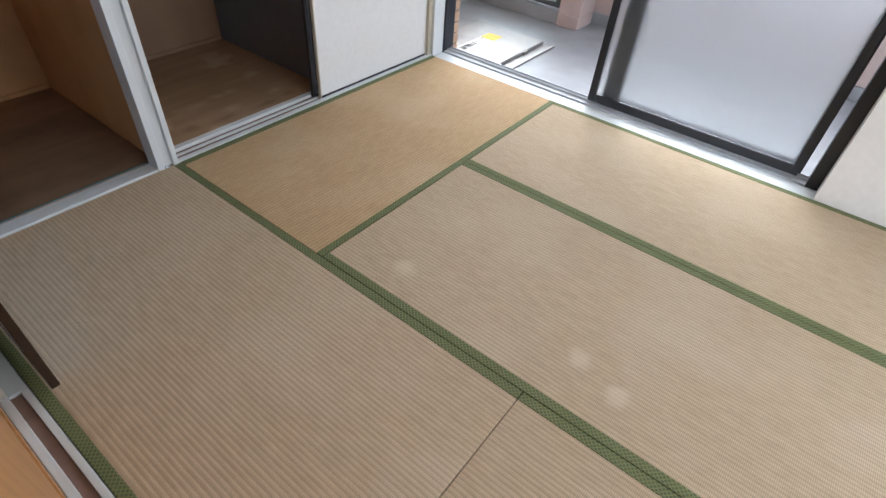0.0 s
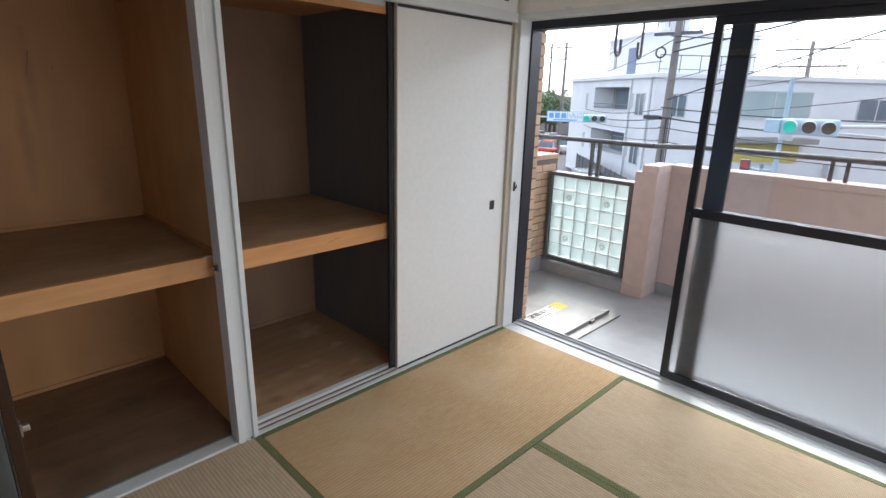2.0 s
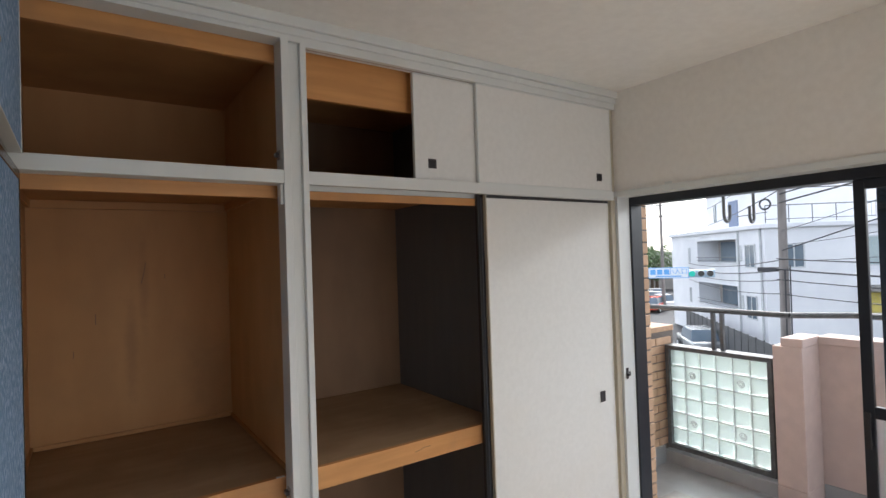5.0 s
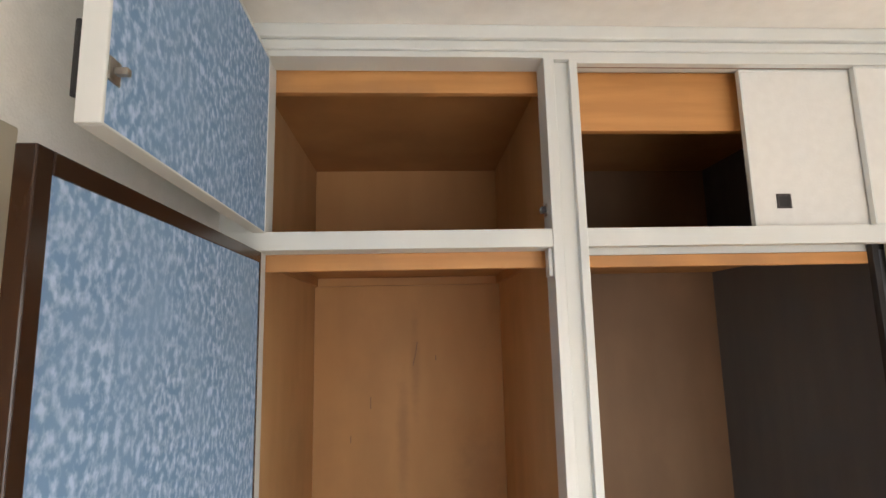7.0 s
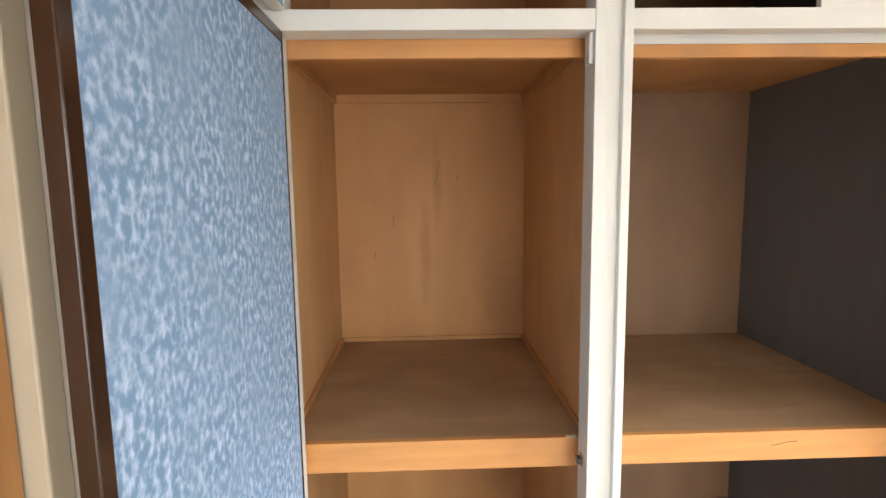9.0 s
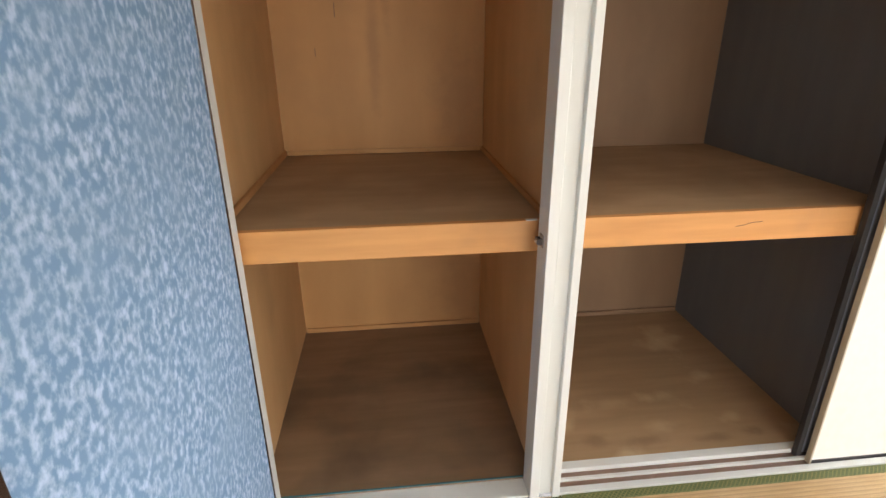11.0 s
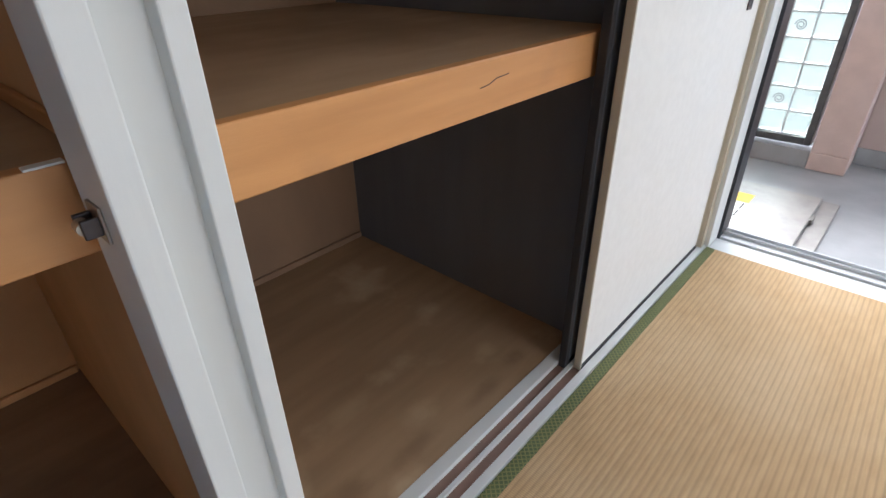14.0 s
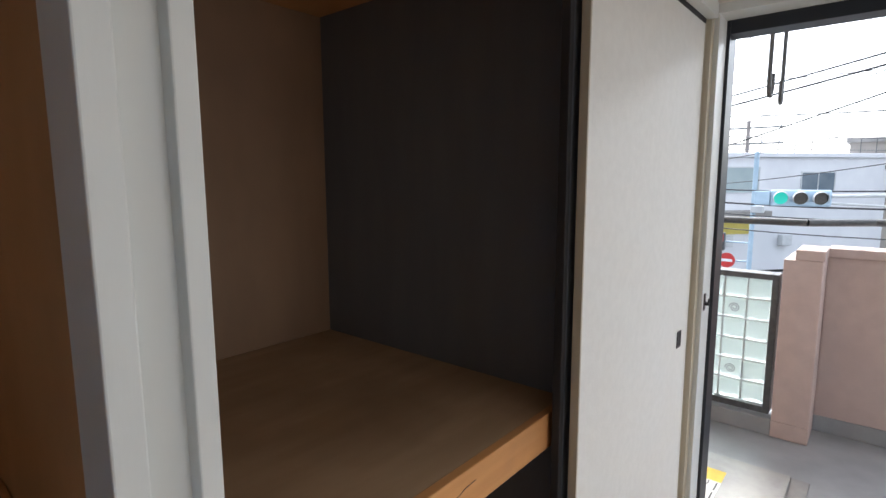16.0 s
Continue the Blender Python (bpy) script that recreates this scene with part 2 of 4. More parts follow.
# the closet's back board: a long slanting run of damp and blotches low down
PLYBACK = marked(mat("water_marked_plywood", (0.52, 0.27, 0.105), (0.45, 0.225, 0.083), 2.2, 0.6, 0.2, 90, stretch=(2.5, 2.5, 0.7), c3=(0.38, 0.19, 0.075), scale3=2.0, spread3=(0.52, 0.8)), (0.30, 0.145, 0.06), 0.45,
                 [((-2.19, 1.07, 1.55), (0.03, 0.3, 0.30)), ((-2.245, 1.07, 1.25), (0.035, 0.3, 0.34)), ((-1.90, 1.07, 1.05), (0.16, 0.3, 0.30)), ((-1.88, 1.07, 0.18), (0.17, 0.3, 0.26))])
# scuffed boards of the right-hand closet floor
PLYSCUFF = marked(PLYSCUFF, (0.58, 0.43, 0.26), 0.4, [((-1.30, 0.26, 0.012), (0.07, 0.05, 0.2)), ((-1.02, 0.28, 0.012), (0.05, 0.04, 0.2)), ((-1.42, 0.40, 0.012), (0.10, 0.04, 0.2))])
PLYSCUFF = marked(PLYSCUFF, (0.18, 0.105, 0.055), 0.5, [((-1.38, 0.20, 0.012), (0.10, 0.035, 0.2)), ((-1.14, 0.185, 0.012), (0.09, 0.03, 0.2)), ((-1.55, 0.22, 0.012), (0.06, 0.05, 0.2)), ((-0.99, 0.20, 0.012), (0.06, 0.03, 0.2))])
BORDER = border_material()
CLEAR = glass_material("clear_glass", (1, 1, 1), 0.0)
FROST = glass_material("frosted_glass", (0.92, 0.94, 0.95), 0.48)
BLOCK = glass_material("block_glass", (0.90, 0.97, 0.94), 0.38, 0.5)
bn, bk = BLOCK.node_tree.nodes, BLOCK.node_tree.links
scatter, soft_mix = bn.new("ShaderNodeBsdfTranslucent"), bn.new("ShaderNodeMixShader")
scatter.inputs["Color"].default_value = (0.62, 0.72, 0.67, 1)
soft_mix.inputs[0].default_value = 0.3
bk.new(bn["Principled BSDF"].outputs[0], soft_mix.inputs[1])
bk.new(scatter.outputs[0], soft_mix.inputs[2])
bk.new(soft_mix.outputs[0], bn["Material Output"].inputs["Surface"])
PINK = mat("pink_stucco", (0.60, 0.47, 0.425), (0.55, 0.43, 0.39), 12, 0.85, 0.5, 180, c3=(0.52, 0.41, 0.375), scale3=1.6)
CONCRETE = mat("grey_waterproof_coating", (0.36, 0.37, 0.38), (0.31, 0.32, 0.33), 6, 0.32, 0.2, 50, c3=(0.27, 0.275, 0.28), scale3=1.3)
BRICKM = vary(mat("tan_brick_tile", (0.60, 0.40, 0.26), (0.53, 0.345, 0.22), 25, 0.7, 0.4, 150), 0.14)
MORTAR = mat("grey_mortar", (0.20, 0.17, 0.15), (0.16, 0.14, 0.125), 60, 0.9, 0.4, 200)
STAINLESS = mat("stainless_sheet", (0.36, 0.35, 0.335), (0.30, 0.29, 0.28), 14, 0.42, 0.15, 25, metal=0.5, c3=(0.40, 0.38, 0.35), scale3=4)
STICKER = mat("white_sticker", (0.78, 0.78, 0.74), (0.7, 0.7, 0.66), 30, 0.5)
YELLOW = mat("yellow_sticker", (0.75, 0.52, 0.04), (0.68, 0.46, 0.04), 30, 0.5)
INK = mat("black_ink", (0.03, 0.03, 0.035), (0.05, 0.05, 0.05), 30, 0.6)
AIRCON = mat("ivory_plastic", (0.78, 0.76, 0.70), (0.74, 0.72, 0.66), 10, 0.4)
BUILDING = mat("white_building_paint", (0.72, 0.73, 0.75), (0.66, 0.67, 0.70), 0.8, 0.8, 0.2, 10, c3=(0.60, 0.62, 0.65), scale3=0.15)
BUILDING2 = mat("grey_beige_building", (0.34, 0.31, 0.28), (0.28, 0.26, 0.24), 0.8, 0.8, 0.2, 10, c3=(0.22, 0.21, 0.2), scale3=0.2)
WINDOWDARK = mat("dark_window_glass", (0.10, 0.14, 0.18), (0.16, 0.2, 0.24), 0.6, 0.12)
WINDOWPALE = mat("pale_window_glass", (0.30, 0.38, 0.40), (0.38, 0.45, 0.46), 0.5, 0.15)
BLUEDOOR = mat("blue_steel_door", (0.10, 0.15, 0.26), (0.12, 0.17, 0.28), 2, 0.5)
AWNING = mat("grey_awning", (0.22, 0.21, 0.2), (0.28, 0.27, 0.25), 2, 0.7)
YELLOWPANEL = mat("yellow_shop_sign", (0.55, 0.45, 0.10), (0.48, 0.4, 0.1), 1, 0.6)
RAILGREY = mat("dark_grey_rail_paint", (0.07, 0.075, 0.08), (0.1, 0.105, 0.11), 30, 0.45)
SIGNALBLUE = mat("pale_blue_paint", (0.42, 0.55, 0.66), (0.36, 0.49, 0.6), 6, 0.5)
SIGNALGREY = mat("pale_grey_paint", (0.55, 0.57, 0.58), (0.48, 0.5, 0.52), 6, 0.5)
LENSDARK = mat("unlit_lens", (0.05, 0.055, 0.05), (0.07, 0.075, 0.07), 20, 0.2)
LENSGREEN = lamp_material("lit_green_lens", (0.02, 0.42, 0.34), 0.22)
SIGNBLUE = mat("blue_sign_face", (0.12, 0.36, 0.72), (0.14, 0.4, 0.76), 3, 0.5)
SIGNWHITE = mat("white_sign_face", (0.75, 0.78, 0.82), (0.7, 0.74, 0.78), 3, 0.5)
SIGNRED = mat("red_sign_face", (0.55, 0.03, 0.03), (0.5, 0.04, 0.04), 3, 0.4)
POLEM = mat("concrete_pole", (0.22, 0.20, 0.19), (0.17, 0.155, 0.145), 8, 0.85, 0.3, 60, stretch=(1, 1, 0.2))
CABLE = mat("black_cable", (0.03, 0.03, 0.035), (0.045, 0.045, 0.05), 20, 0.6)
ASPHALT = mat("asphalt", (0.055, 0.055, 0.057), (0.045, 0.045, 0.047), 30, 0.85, 0.4, 200, c3=(0.075, 0.073, 0.07), scale3=0.2)
PAVING = mat("concrete_paving", (0.30, 0.29, 0.28), (0.25, 0.245, 0.235), 2, 0.85, 0.3, 60)
FENCE = mat("dark_fence", (0.05, 0.055, 0.06), (0.07, 0.07, 0.075), 4, 0.6)
CARWHITE = mat("white_car_paint", (0.7, 0.71, 0.72), (0.66, 0.67, 0.68), 2, 0.25)
CARGREY = mat("silver_car_paint", (0.30, 0.32, 0.33), (0.26, 0.28, 0.29), 2, 0.25, metal=0.4)
CARRED = mat("red_car_paint", (0.5, 0.05, 0.03), (0.45, 0.05, 0.03), 2, 0.25)
TYRE = mat("black_tyre", (0.02, 0.02, 0.02), (0.03, 0.03, 0.03), 20, 0.8)
LEAF = vary(mat("green_leaves", (0.05, 0.10, 0.03), (0.09, 0.14, 0.045), 3, 0.7), 0.2)
BARK = mat("bark", (0.12, 0.085, 0.06), (0.09, 0.065, 0.045), 6, 0.9, 0.6, 30)


# ---- building blocks ----
def box(bm, x0, x1, y0, y1, z0, z1, bev=0.0):
    r = bmesh.ops.create_cube(bm, size=1.0, matrix=Matrix.Translation(((x0 + x1) / 2, (y0 + y1) / 2, (z0 + z1) / 2)) @ Matrix.Diagonal((abs(x1 - x0), abs(y1 - y0), abs(z1 - z0), 1)))
    if bev:
        es = list({e for v in r["verts"] for e in v.link_edges})
        bmesh.ops.bevel(bm, geom=es, offset=bev, segments=2, profile=0.5, affect='EDGES')
    return bm


def B(*boxes, bev=0.0):
    bm = bmesh.new()
    for b in boxes:
        box(bm, *b, bev=bev)
    return bm


def cyl(bm, p, q, r0, r1=None, seg=14):
    p, q = Vector(p), Vector(q)
    d = q - p
    m = Matrix.Translation((p + q) / 2) @ d.to_track_quat("Z", "Y").to_matrix().to_4x4()
    bmesh.ops.create_cone(bm, cap_ends=True, segments=seg, radius1=r0, radius2=r0 if r1 is None else r1, depth=d.length, matrix=m)
    return bm


def C(*rods, seg=14):
    bm = bmesh.new()
    for p, q, r in rods:
        cyl(bm, p, q, r, seg=seg)
    return bm


def mesh_object(name, bm, material, smooth=False):
    me = bpy.data.meshes.new(name)
    bmesh.ops.recalc_face_normals(bm, faces=bm.faces)
    bm.to_mesh(me)
    bm.free()
    me.materials.append(material)
    if smooth:
        for p in me.polygons:
            p.use_smooth = True
    return new(name, me)


def part(name, bm, material, parent, label="", smooth=False):
    ob = mesh_object(name, bm, material, smooth)
    ob.parent = parent
    if label:
        ob["label"] = label
    return ob


def thing(name, m, label, category, group="", kind=""):
    ob = new(name)
    ob.empty_display_size = 0.1
    ob.matrix_world = m
    return tagged(ob, label, category, group, kind)


def structure(name, bm, material, label="", category=""):
    return tagged(mesh_object(name, bm, material), label, category, kind="structure")


def tube_curve(name, pts, r, material, parent=None, label=""):
    cu = bpy.data.curves.new(name, 'CURVE')
    cu.dimensions, cu.bevel_depth, cu.bevel_resolution = '3D', r, 2
    sp = cu.splines.new('POLY')
    sp.points.add(len(pts) - 1)
    for a, b in zip(sp.points, pts):
        a.co = (*b, 1)
    tmp = bpy.data.objects.new(name, cu)
    scene.collection.objects.link(tmp)
    me = bpy.data.meshes.new_from_object(tmp.evaluated_get(bpy.context.evaluated_depsgraph_get()))
    bpy.data.objects.remove(tmp)
    me.materials.clear()
    me.materials.append(material)
    for p in me.polygons:
        p.use_smooth = True
    me.name = name
    ob = new(name, me)
    ob.parent = parent
    if label:
        ob["label"] = label
    return ob


def writing(name, text, size, m, material, parent, thick=0.0006):
    cu = bpy.data.curves.new(name, 'FONT')
    cu.body, cu.size, cu.extrude = text, size, thick
    cu.align_x, cu.align_y = 'CENTER', 'CENTER'
    tmp = bpy.data.objects.new(name, cu)
    scene.collection.objects.link(tmp)
    me = bpy.data.meshes.new_from_object(tmp.evaluated_get(bpy.context.evaluated_depsgraph_get()))
    bpy.data.objects.remove(tmp)
    me.materials.clear()
    me.materials.append(material)
    ob = new(name, me)
    ob.parent = parent
    ob.matrix_local = m
    return ob


# ---- room shell ----
CEIL = 2.50
LEFT, BACK = -2.668, -3.56       # left wall face, wall behind the walker
DEEP = 1.07                      # closet back face
GZ = -4.3                        # street level

structure("floor", B((-2.83, 0.0, -3.74, 0.0, -0.20, -0.06)), PAVING, "concrete floor slab under the straw mats", "floor")
structure("ceiling", B((LEFT, 0.0, BACK, -0.0, CEIL, CEIL + 0.12)), CEILING, "white papered ceiling of the straw-mat room", "ceiling")
# window wall x 0..0.18 with its opening
WY0, WY1, WZ1 = 0.026, -2.22, 1.925
structure("wall_east", B((0.0, 0.20, WY0 + 0.001, 1.2, -0.06, WZ1 + 0.03), (0.0, 0.20, WY1, 1.2, WZ1 + 0.03, CEIL + 0.12),
                         (0.0, 0.20, BACK - 0.18, WY1, -0.06, CEIL + 0.12)), WALLPAPER, "white papered wall around the balcony window", "wall")
structure("wall_south", B((LEFT - 0.18, -2.28, BACK - 0.18, BACK, -0.06, CEIL + 0.12), (-0.32, 0.0, BACK - 0.18, BACK, -0.06, CEIL + 0.12),
                          (-2.28, -0.32, BACK - 0.18, BACK, 1.92, CEIL + 0.12), (-2.28, -0.32, BACK - 0.18, BACK, -0.06, 0.12)), WALLPAPER, "plain white papered wall behind the walker", "wall")
# left wall with the opening of the sliding wood door
LY0, LY1, LZ = -0.65, -2.62, 1.92
structure("wall_west", B((LEFT - 0.18, LEFT, LY0, 1.25, -0.06, CEIL + 0.12), (LEFT - 0.18, LEFT, LY1, LY0, LZ, CEIL + 0.12), (LEFT - 0.18, LEFT, BACK, LY1, -0.06, CEIL + 0.12)), WALLPAPER, "white papered wall beside the hinged closet door", "wall")
structure("trim_doorway", B((LEFT - 0.05, LEFT + 0.002, LY0 - 0.04, LY0, 0.012, LZ + 0.04), (LEFT - 0.05, LEFT + 0.002, LY1, LY1 + 0.04, 0.012, LZ + 0.04),
                            (LEFT - 0.05, LEFT + 0.002, LY1 + 0.04, LY0 - 0.04, LZ, LZ + 0.04), bev=0.003), BEIGEWOOD, "cream painted frame of the sliding doorway", "trim")
structure("sill_doorway", B((-2.640, -2.6215, LY1 + 0.04, LY0 - 0.04, -0.06, 0.006), (-2.69, -2.668, LY1 + 0.04, LY0 - 0.04, -0.06, 0.006), (-2.82, -2.745, LY1 + 0.04, LY0 - 0.04, -0.06, 0.006),
                            (-2.668, -2.6215, LY0 - 0.04, 0.0, -0.06, 0.006), bev=0.002), WHITE, "white painted door sill with two sliding grooves", "sill")
structure("sill_groove", B((-2.745, -2.642, LY1 + 0.04, LY0 - 0.04, -0.06, -0.004)), GROOVE, "brown vinyl sliding groove in the door sill", "sill")
sd = thing("sliding_door", Matrix.Translation((-2.706, (LY0 + LY1) / 2, 0.0)), "orange wood veneer sliding door closing the doorway", "door")
hw = (LY0 - LY1) / 2 - 0.045
part("panel", B((-0.010, 0.010, -hw + 0.05, hw - 0.05, 0.05, LZ - 0.05)), ORANGEDOOR, sd)
for y0, y1, z0, z1 in ((-hw, -hw + 0.05, 0.004, LZ - 0.004), (hw - 0.05, hw, 0.004, LZ - 0.004), (-hw + 0.05, hw - 0.05, 0.004, 0.05), (-hw + 0.05, hw - 0.05, LZ - 0.05, LZ - 0.004)):
    part("rail", B((-0.015, 0.015, y0, y1, z0, z1), bev=0.002), ORANGEDOOR, sd)

# closet shell
CL = -2.645
PX0, PX1 = -1.836, -1.745        # dividing post
DX = -0.805                      # dark board face
structure("closet_wall_back", B((CL, -1.79, DEEP, DEEP + 0.02, -0.06, CEIL + 0.12)), PLYBACK, "water-marked orange plywood back of the closet", "closet")
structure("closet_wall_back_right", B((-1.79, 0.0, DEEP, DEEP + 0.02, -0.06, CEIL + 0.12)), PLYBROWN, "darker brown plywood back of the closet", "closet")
structure("closet_wall_outer", B((CL - 0.21, 0.2, DEEP + 0.02, DEEP + 0.2, -0.06, CEIL + 0.12)), WALLPAPER, "plain wall behind the closet", "wall")
structure("closet_wall_left", B((CL, CL + 0.015, 0.09, DEEP, 0.0, CEIL)), PLYSIDE, "pale plywood side wall of the closet", "closet")
structure("closet_partition", B((-1.805, -1.775, 0.09, DEEP, 0.0, CEIL)), PLYSIDE, "pale plywood partition between two closet halves", "closet")
structure("closet_wall_dark", B((DX, DX + 0.02, 0.125, DEEP, 0.0, CEIL)), DARKPLY, "blue-grey board closing the closet side", "closet")
structure("closet_floor_left", B((CL + 0.015, -1.805, 0.09, DEEP, -0.06, 0.012)), PLYSTAIN, "darkly stained brown plywood closet floor", "closet")
structure("closet_floor_right", B((-1.775, 0.0, 0.135, DEEP, -0.06, 0.012)), PLYSCUFF, "stained brown plywood closet floor with pale scuffs", "closet")
structure("closet_ceiling_lower", B((CL + 0.015, -1.805, 0.125, DEEP, 1.938, 1.952), (-1.775, DX, 0.125, DEEP, 1.938, 1.952)), PLY, "orange plywood ceiling of the lower closet", "closet")
structure("closet_ceiling_upper", B((CL + 0.015, -1.805, 0.125, DEEP, 2.432, 2.456), (-1.775, DX, 0.125, DEEP, 2.426, 2.45)), PLY, "orange plywood ceiling of the upper cupboard", "closet")
structure("closet_top", B((CL, 0.0, 0.0, DEEP, CEIL, CEIL + 0.12)), CEILING, "slab over the closet", "ceiling")


def skirting(name, boxes, material=PLY):
    structure(name, B(*boxes, bev=0.003), material, "thin plywood strip along the closet floor", "trim")


skirting("trim_closet_left", [(CL + 0.02, -1.81, DEEP - 0.012, DEEP - 0.001, 0.012, 0.034)])
skirting("trim_closet_cornice", [(CL + 0.02, -1.81, DEEP - 0.02, DEEP - 0.001, 1.900, 1.937), (CL + 0.016, CL + 0.034, 0.13, DEEP - 0.03, 1.900, 1.937), (-1.823, -1.806, 0.13, DEEP - 0.03, 1.900, 1.937)])
skirting("trim_closet_shelf", [(CL + 0.016, CL + 0.026, 0.136, DEEP - 0.014, 0.849, 0.872), (CL + 0.027, -1.817, DEEP - 0.012, DEEP - 0.001, 0.849, 0.868), (-1.815, -1.806, 0.136, DEEP - 0.014, 0.849, 0.868)])
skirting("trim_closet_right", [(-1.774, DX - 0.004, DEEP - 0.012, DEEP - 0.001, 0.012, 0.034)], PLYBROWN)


def shelf(name, x0, x1, label):
    t = thing(name, Matrix.Translation(((x0 + x1) / 2, 0.113, 0.763)), label, "shelf")
    h = (x1 - x0) / 2
    part("shelf_board", B((-h, h, 0.022, DEEP - 0.113, 0.075, 0.085)), PLYFLOOR, t, "dusty brown plywood shelf board")
    part("front_batten", B((-h, h, 0.0, 0.022, 0.0, 0.086), bev=0.0025), BATTEN, t, "orange pine front batten")
    part("underside", B((-h, h, 0.022, DEEP - 0.113, 0.06, 0.075)), PLY, t)


shelf("closet_shelf", CL + 0.015, -1.805, "brown plywood closet shelf with an orange pine edge")
shelf("closet_shelf", -1.775, DX, "brown plywood closet shelf with a cracked orange pine edge")
crack_points = [(0.010, -0.0004, 0.044), (0.035, -0.0004, 0.047), (0.052, -0.0004, 0.053), (0.085, -0.0004, 0.055)]
tube_curve("crack", crack_points, 0.0008, BLACKWOOD, bpy.data.objects["closet_shelf.001"], "dark crack in the pine batten")

part("paper_scrap", B((0.355, 0.385, -0.002, 0.010, 0.0862, 0.0885), bev=0.0008), WHITE, bpy.data.objects["closet_shelf"], "torn scrap of white paper")
for name, x, z, dx, h in (("split", -2.18, 1.65, -0.02, 0.10), ("split", -2.385, 1.42, 0.0, 0.05), ("split", -2.10, 1.59, 0.0, 0.02), ("split", -2.47, 1.26, 0.0, 0.03)):
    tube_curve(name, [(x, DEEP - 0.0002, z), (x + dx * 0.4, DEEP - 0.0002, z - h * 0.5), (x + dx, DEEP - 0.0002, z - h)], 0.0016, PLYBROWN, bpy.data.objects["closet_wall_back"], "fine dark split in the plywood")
# post: two flanges and a shallow hollow between them
post = thing("closet_post", Matrix.Translation(((PX0 + PX1) / 2, 0.05, 0)), "white painted closet post with a hollow front", "post", kind="structure")
w = (PX1 - PX0) / 2
part("flange", B((-w, -w + 0.028, -0.04, 0.04, 0.003, 2.415), bev=0.002), WHITE, post)
part("flange", B((w - 0.022, w, -0.04, 0.04, 0.003, 2.415), bev=0.002), WHITE, post)
part("web", B((-w + 0.028, w - 0.022, -0.020, 0.04, 0.003, 2.415)), WHITE, post)
part("stop_block", B((-w - 0.010, -w, -0.025, 0.012, 1.832, 1.904), bev=0.0025), WHITE, post, "short white door stop under the rail")

# rails of the closet front
structure("closet_rail_left", B((-2.668, PX0, 0.012, 0.09, 1.906, 1.953), bev=0.002), WHITE, "white painted closet rail", "rail")
structure("closet_rail_right", B((PX1, -0.035, 0.012, 0.044, 1.906, 1.953), (PX1, -0.035, 0.068, 0.078, 1.912, 1.953), (PX1, -0.035, 0.044, 0.125, 1.925, 1.953), (PX1, -0.035, 0.104, 0.125, 1.895, 1.925)), WHITE, "white painted closet rail with two sliding grooves", "rail")
structure("closet_head_left", B((-2.668, PX0, 0.012, 0.09, 2.420, CEIL)), WHITE, "white painted head board of the closet", "rail")
structure("closet_head_right", B((PX1, -0.0, 0.012, 0.034, 2.405, CEIL), (PX1, 0.0, 0.040, 0.058, 2.405, CEIL), (PX1, 0.0, 0.034, 0.125, 2.425, CEIL), (PX0, PX1, 0.012, 0.09, 2.4155, CEIL)), WHITE, "white painted head board with sliding grooves", "rail")
structure("closet_head_groove", B((PX1, -0.01, 0.0345, 0.0395, 2.405, 2.425)), GROOVE, "brown groove of the upper sliding panels", "rail")
structure("trim_crown", B((-2.668, 0.0, -0.012, 0.012, 2.462, CEIL), (-2.668, 0.0, 0.0, 0.012, 2.435, 2.462), bev=0.004), WHITE, "white crown moulding along the closet top", "trim")
structure("closet_sill_left", B((-2.618, PX0, 0.021, 0.09, -0.06, 0.008), bev=0.002), WHITE, "white painted closet sill", "sill")
structure("closet_sill_right", B((PX1, 0.0, 0.021, 0.043, -0.06, 0.006), (PX1, 0.0, 0.068, 0.079, -0.06, 0.006), (PX1, 0.0, 0.104, 0.135, -0.06, 0.014)), WHITE, "white painted sliding sill with two grooves", "sill")
structure("closet_sill_groove", B((PX1, 0.0, 0.043, 0.068, -0.06, -0.002), (PX1, 0.0, 0.079, 0.104, -0.06, -0.002)), GROOVE, "brown vinyl grooves of the sliding sill", "sill")
structure("trim_closet_edge", B((-2.62, PX0, 0.0905, 0.096, 0.004, 0.0145)), TEAL, "teal paper edge of the closet floor", "trim")
structure("closet_stile_left", B((-2.668, -2.575, 0.012, 0.09, 0.008, 1.906), (-2.668, -2.56, 0.012, 0.09, 1.953, 2.415)), WHITE, "white painted closet stile", "post")
structure("closet_stile_right", B((-0.036, -0.0035, 0.030, 0.125, 0.0, 2.405)), BEIGEWOOD, "cream painted closet stile beside the window", "post")
# orange head battens inside the openings
for x0, x1, z0, z1 in ((CL + 0.015, -1.805, 1.863, 1.936), (CL + 0.015, -1.805, 2.360, 2.430), (-1.775, DX, 1.861, 1.894), (-1.775, DX, 2.248, 2.424)):
    structure("closet_head_batten", B((x0, x1, 0.10, 0.124, z0, z1), bev=0.002), BATTEN, "orange pine batten under the closet head", "batten")


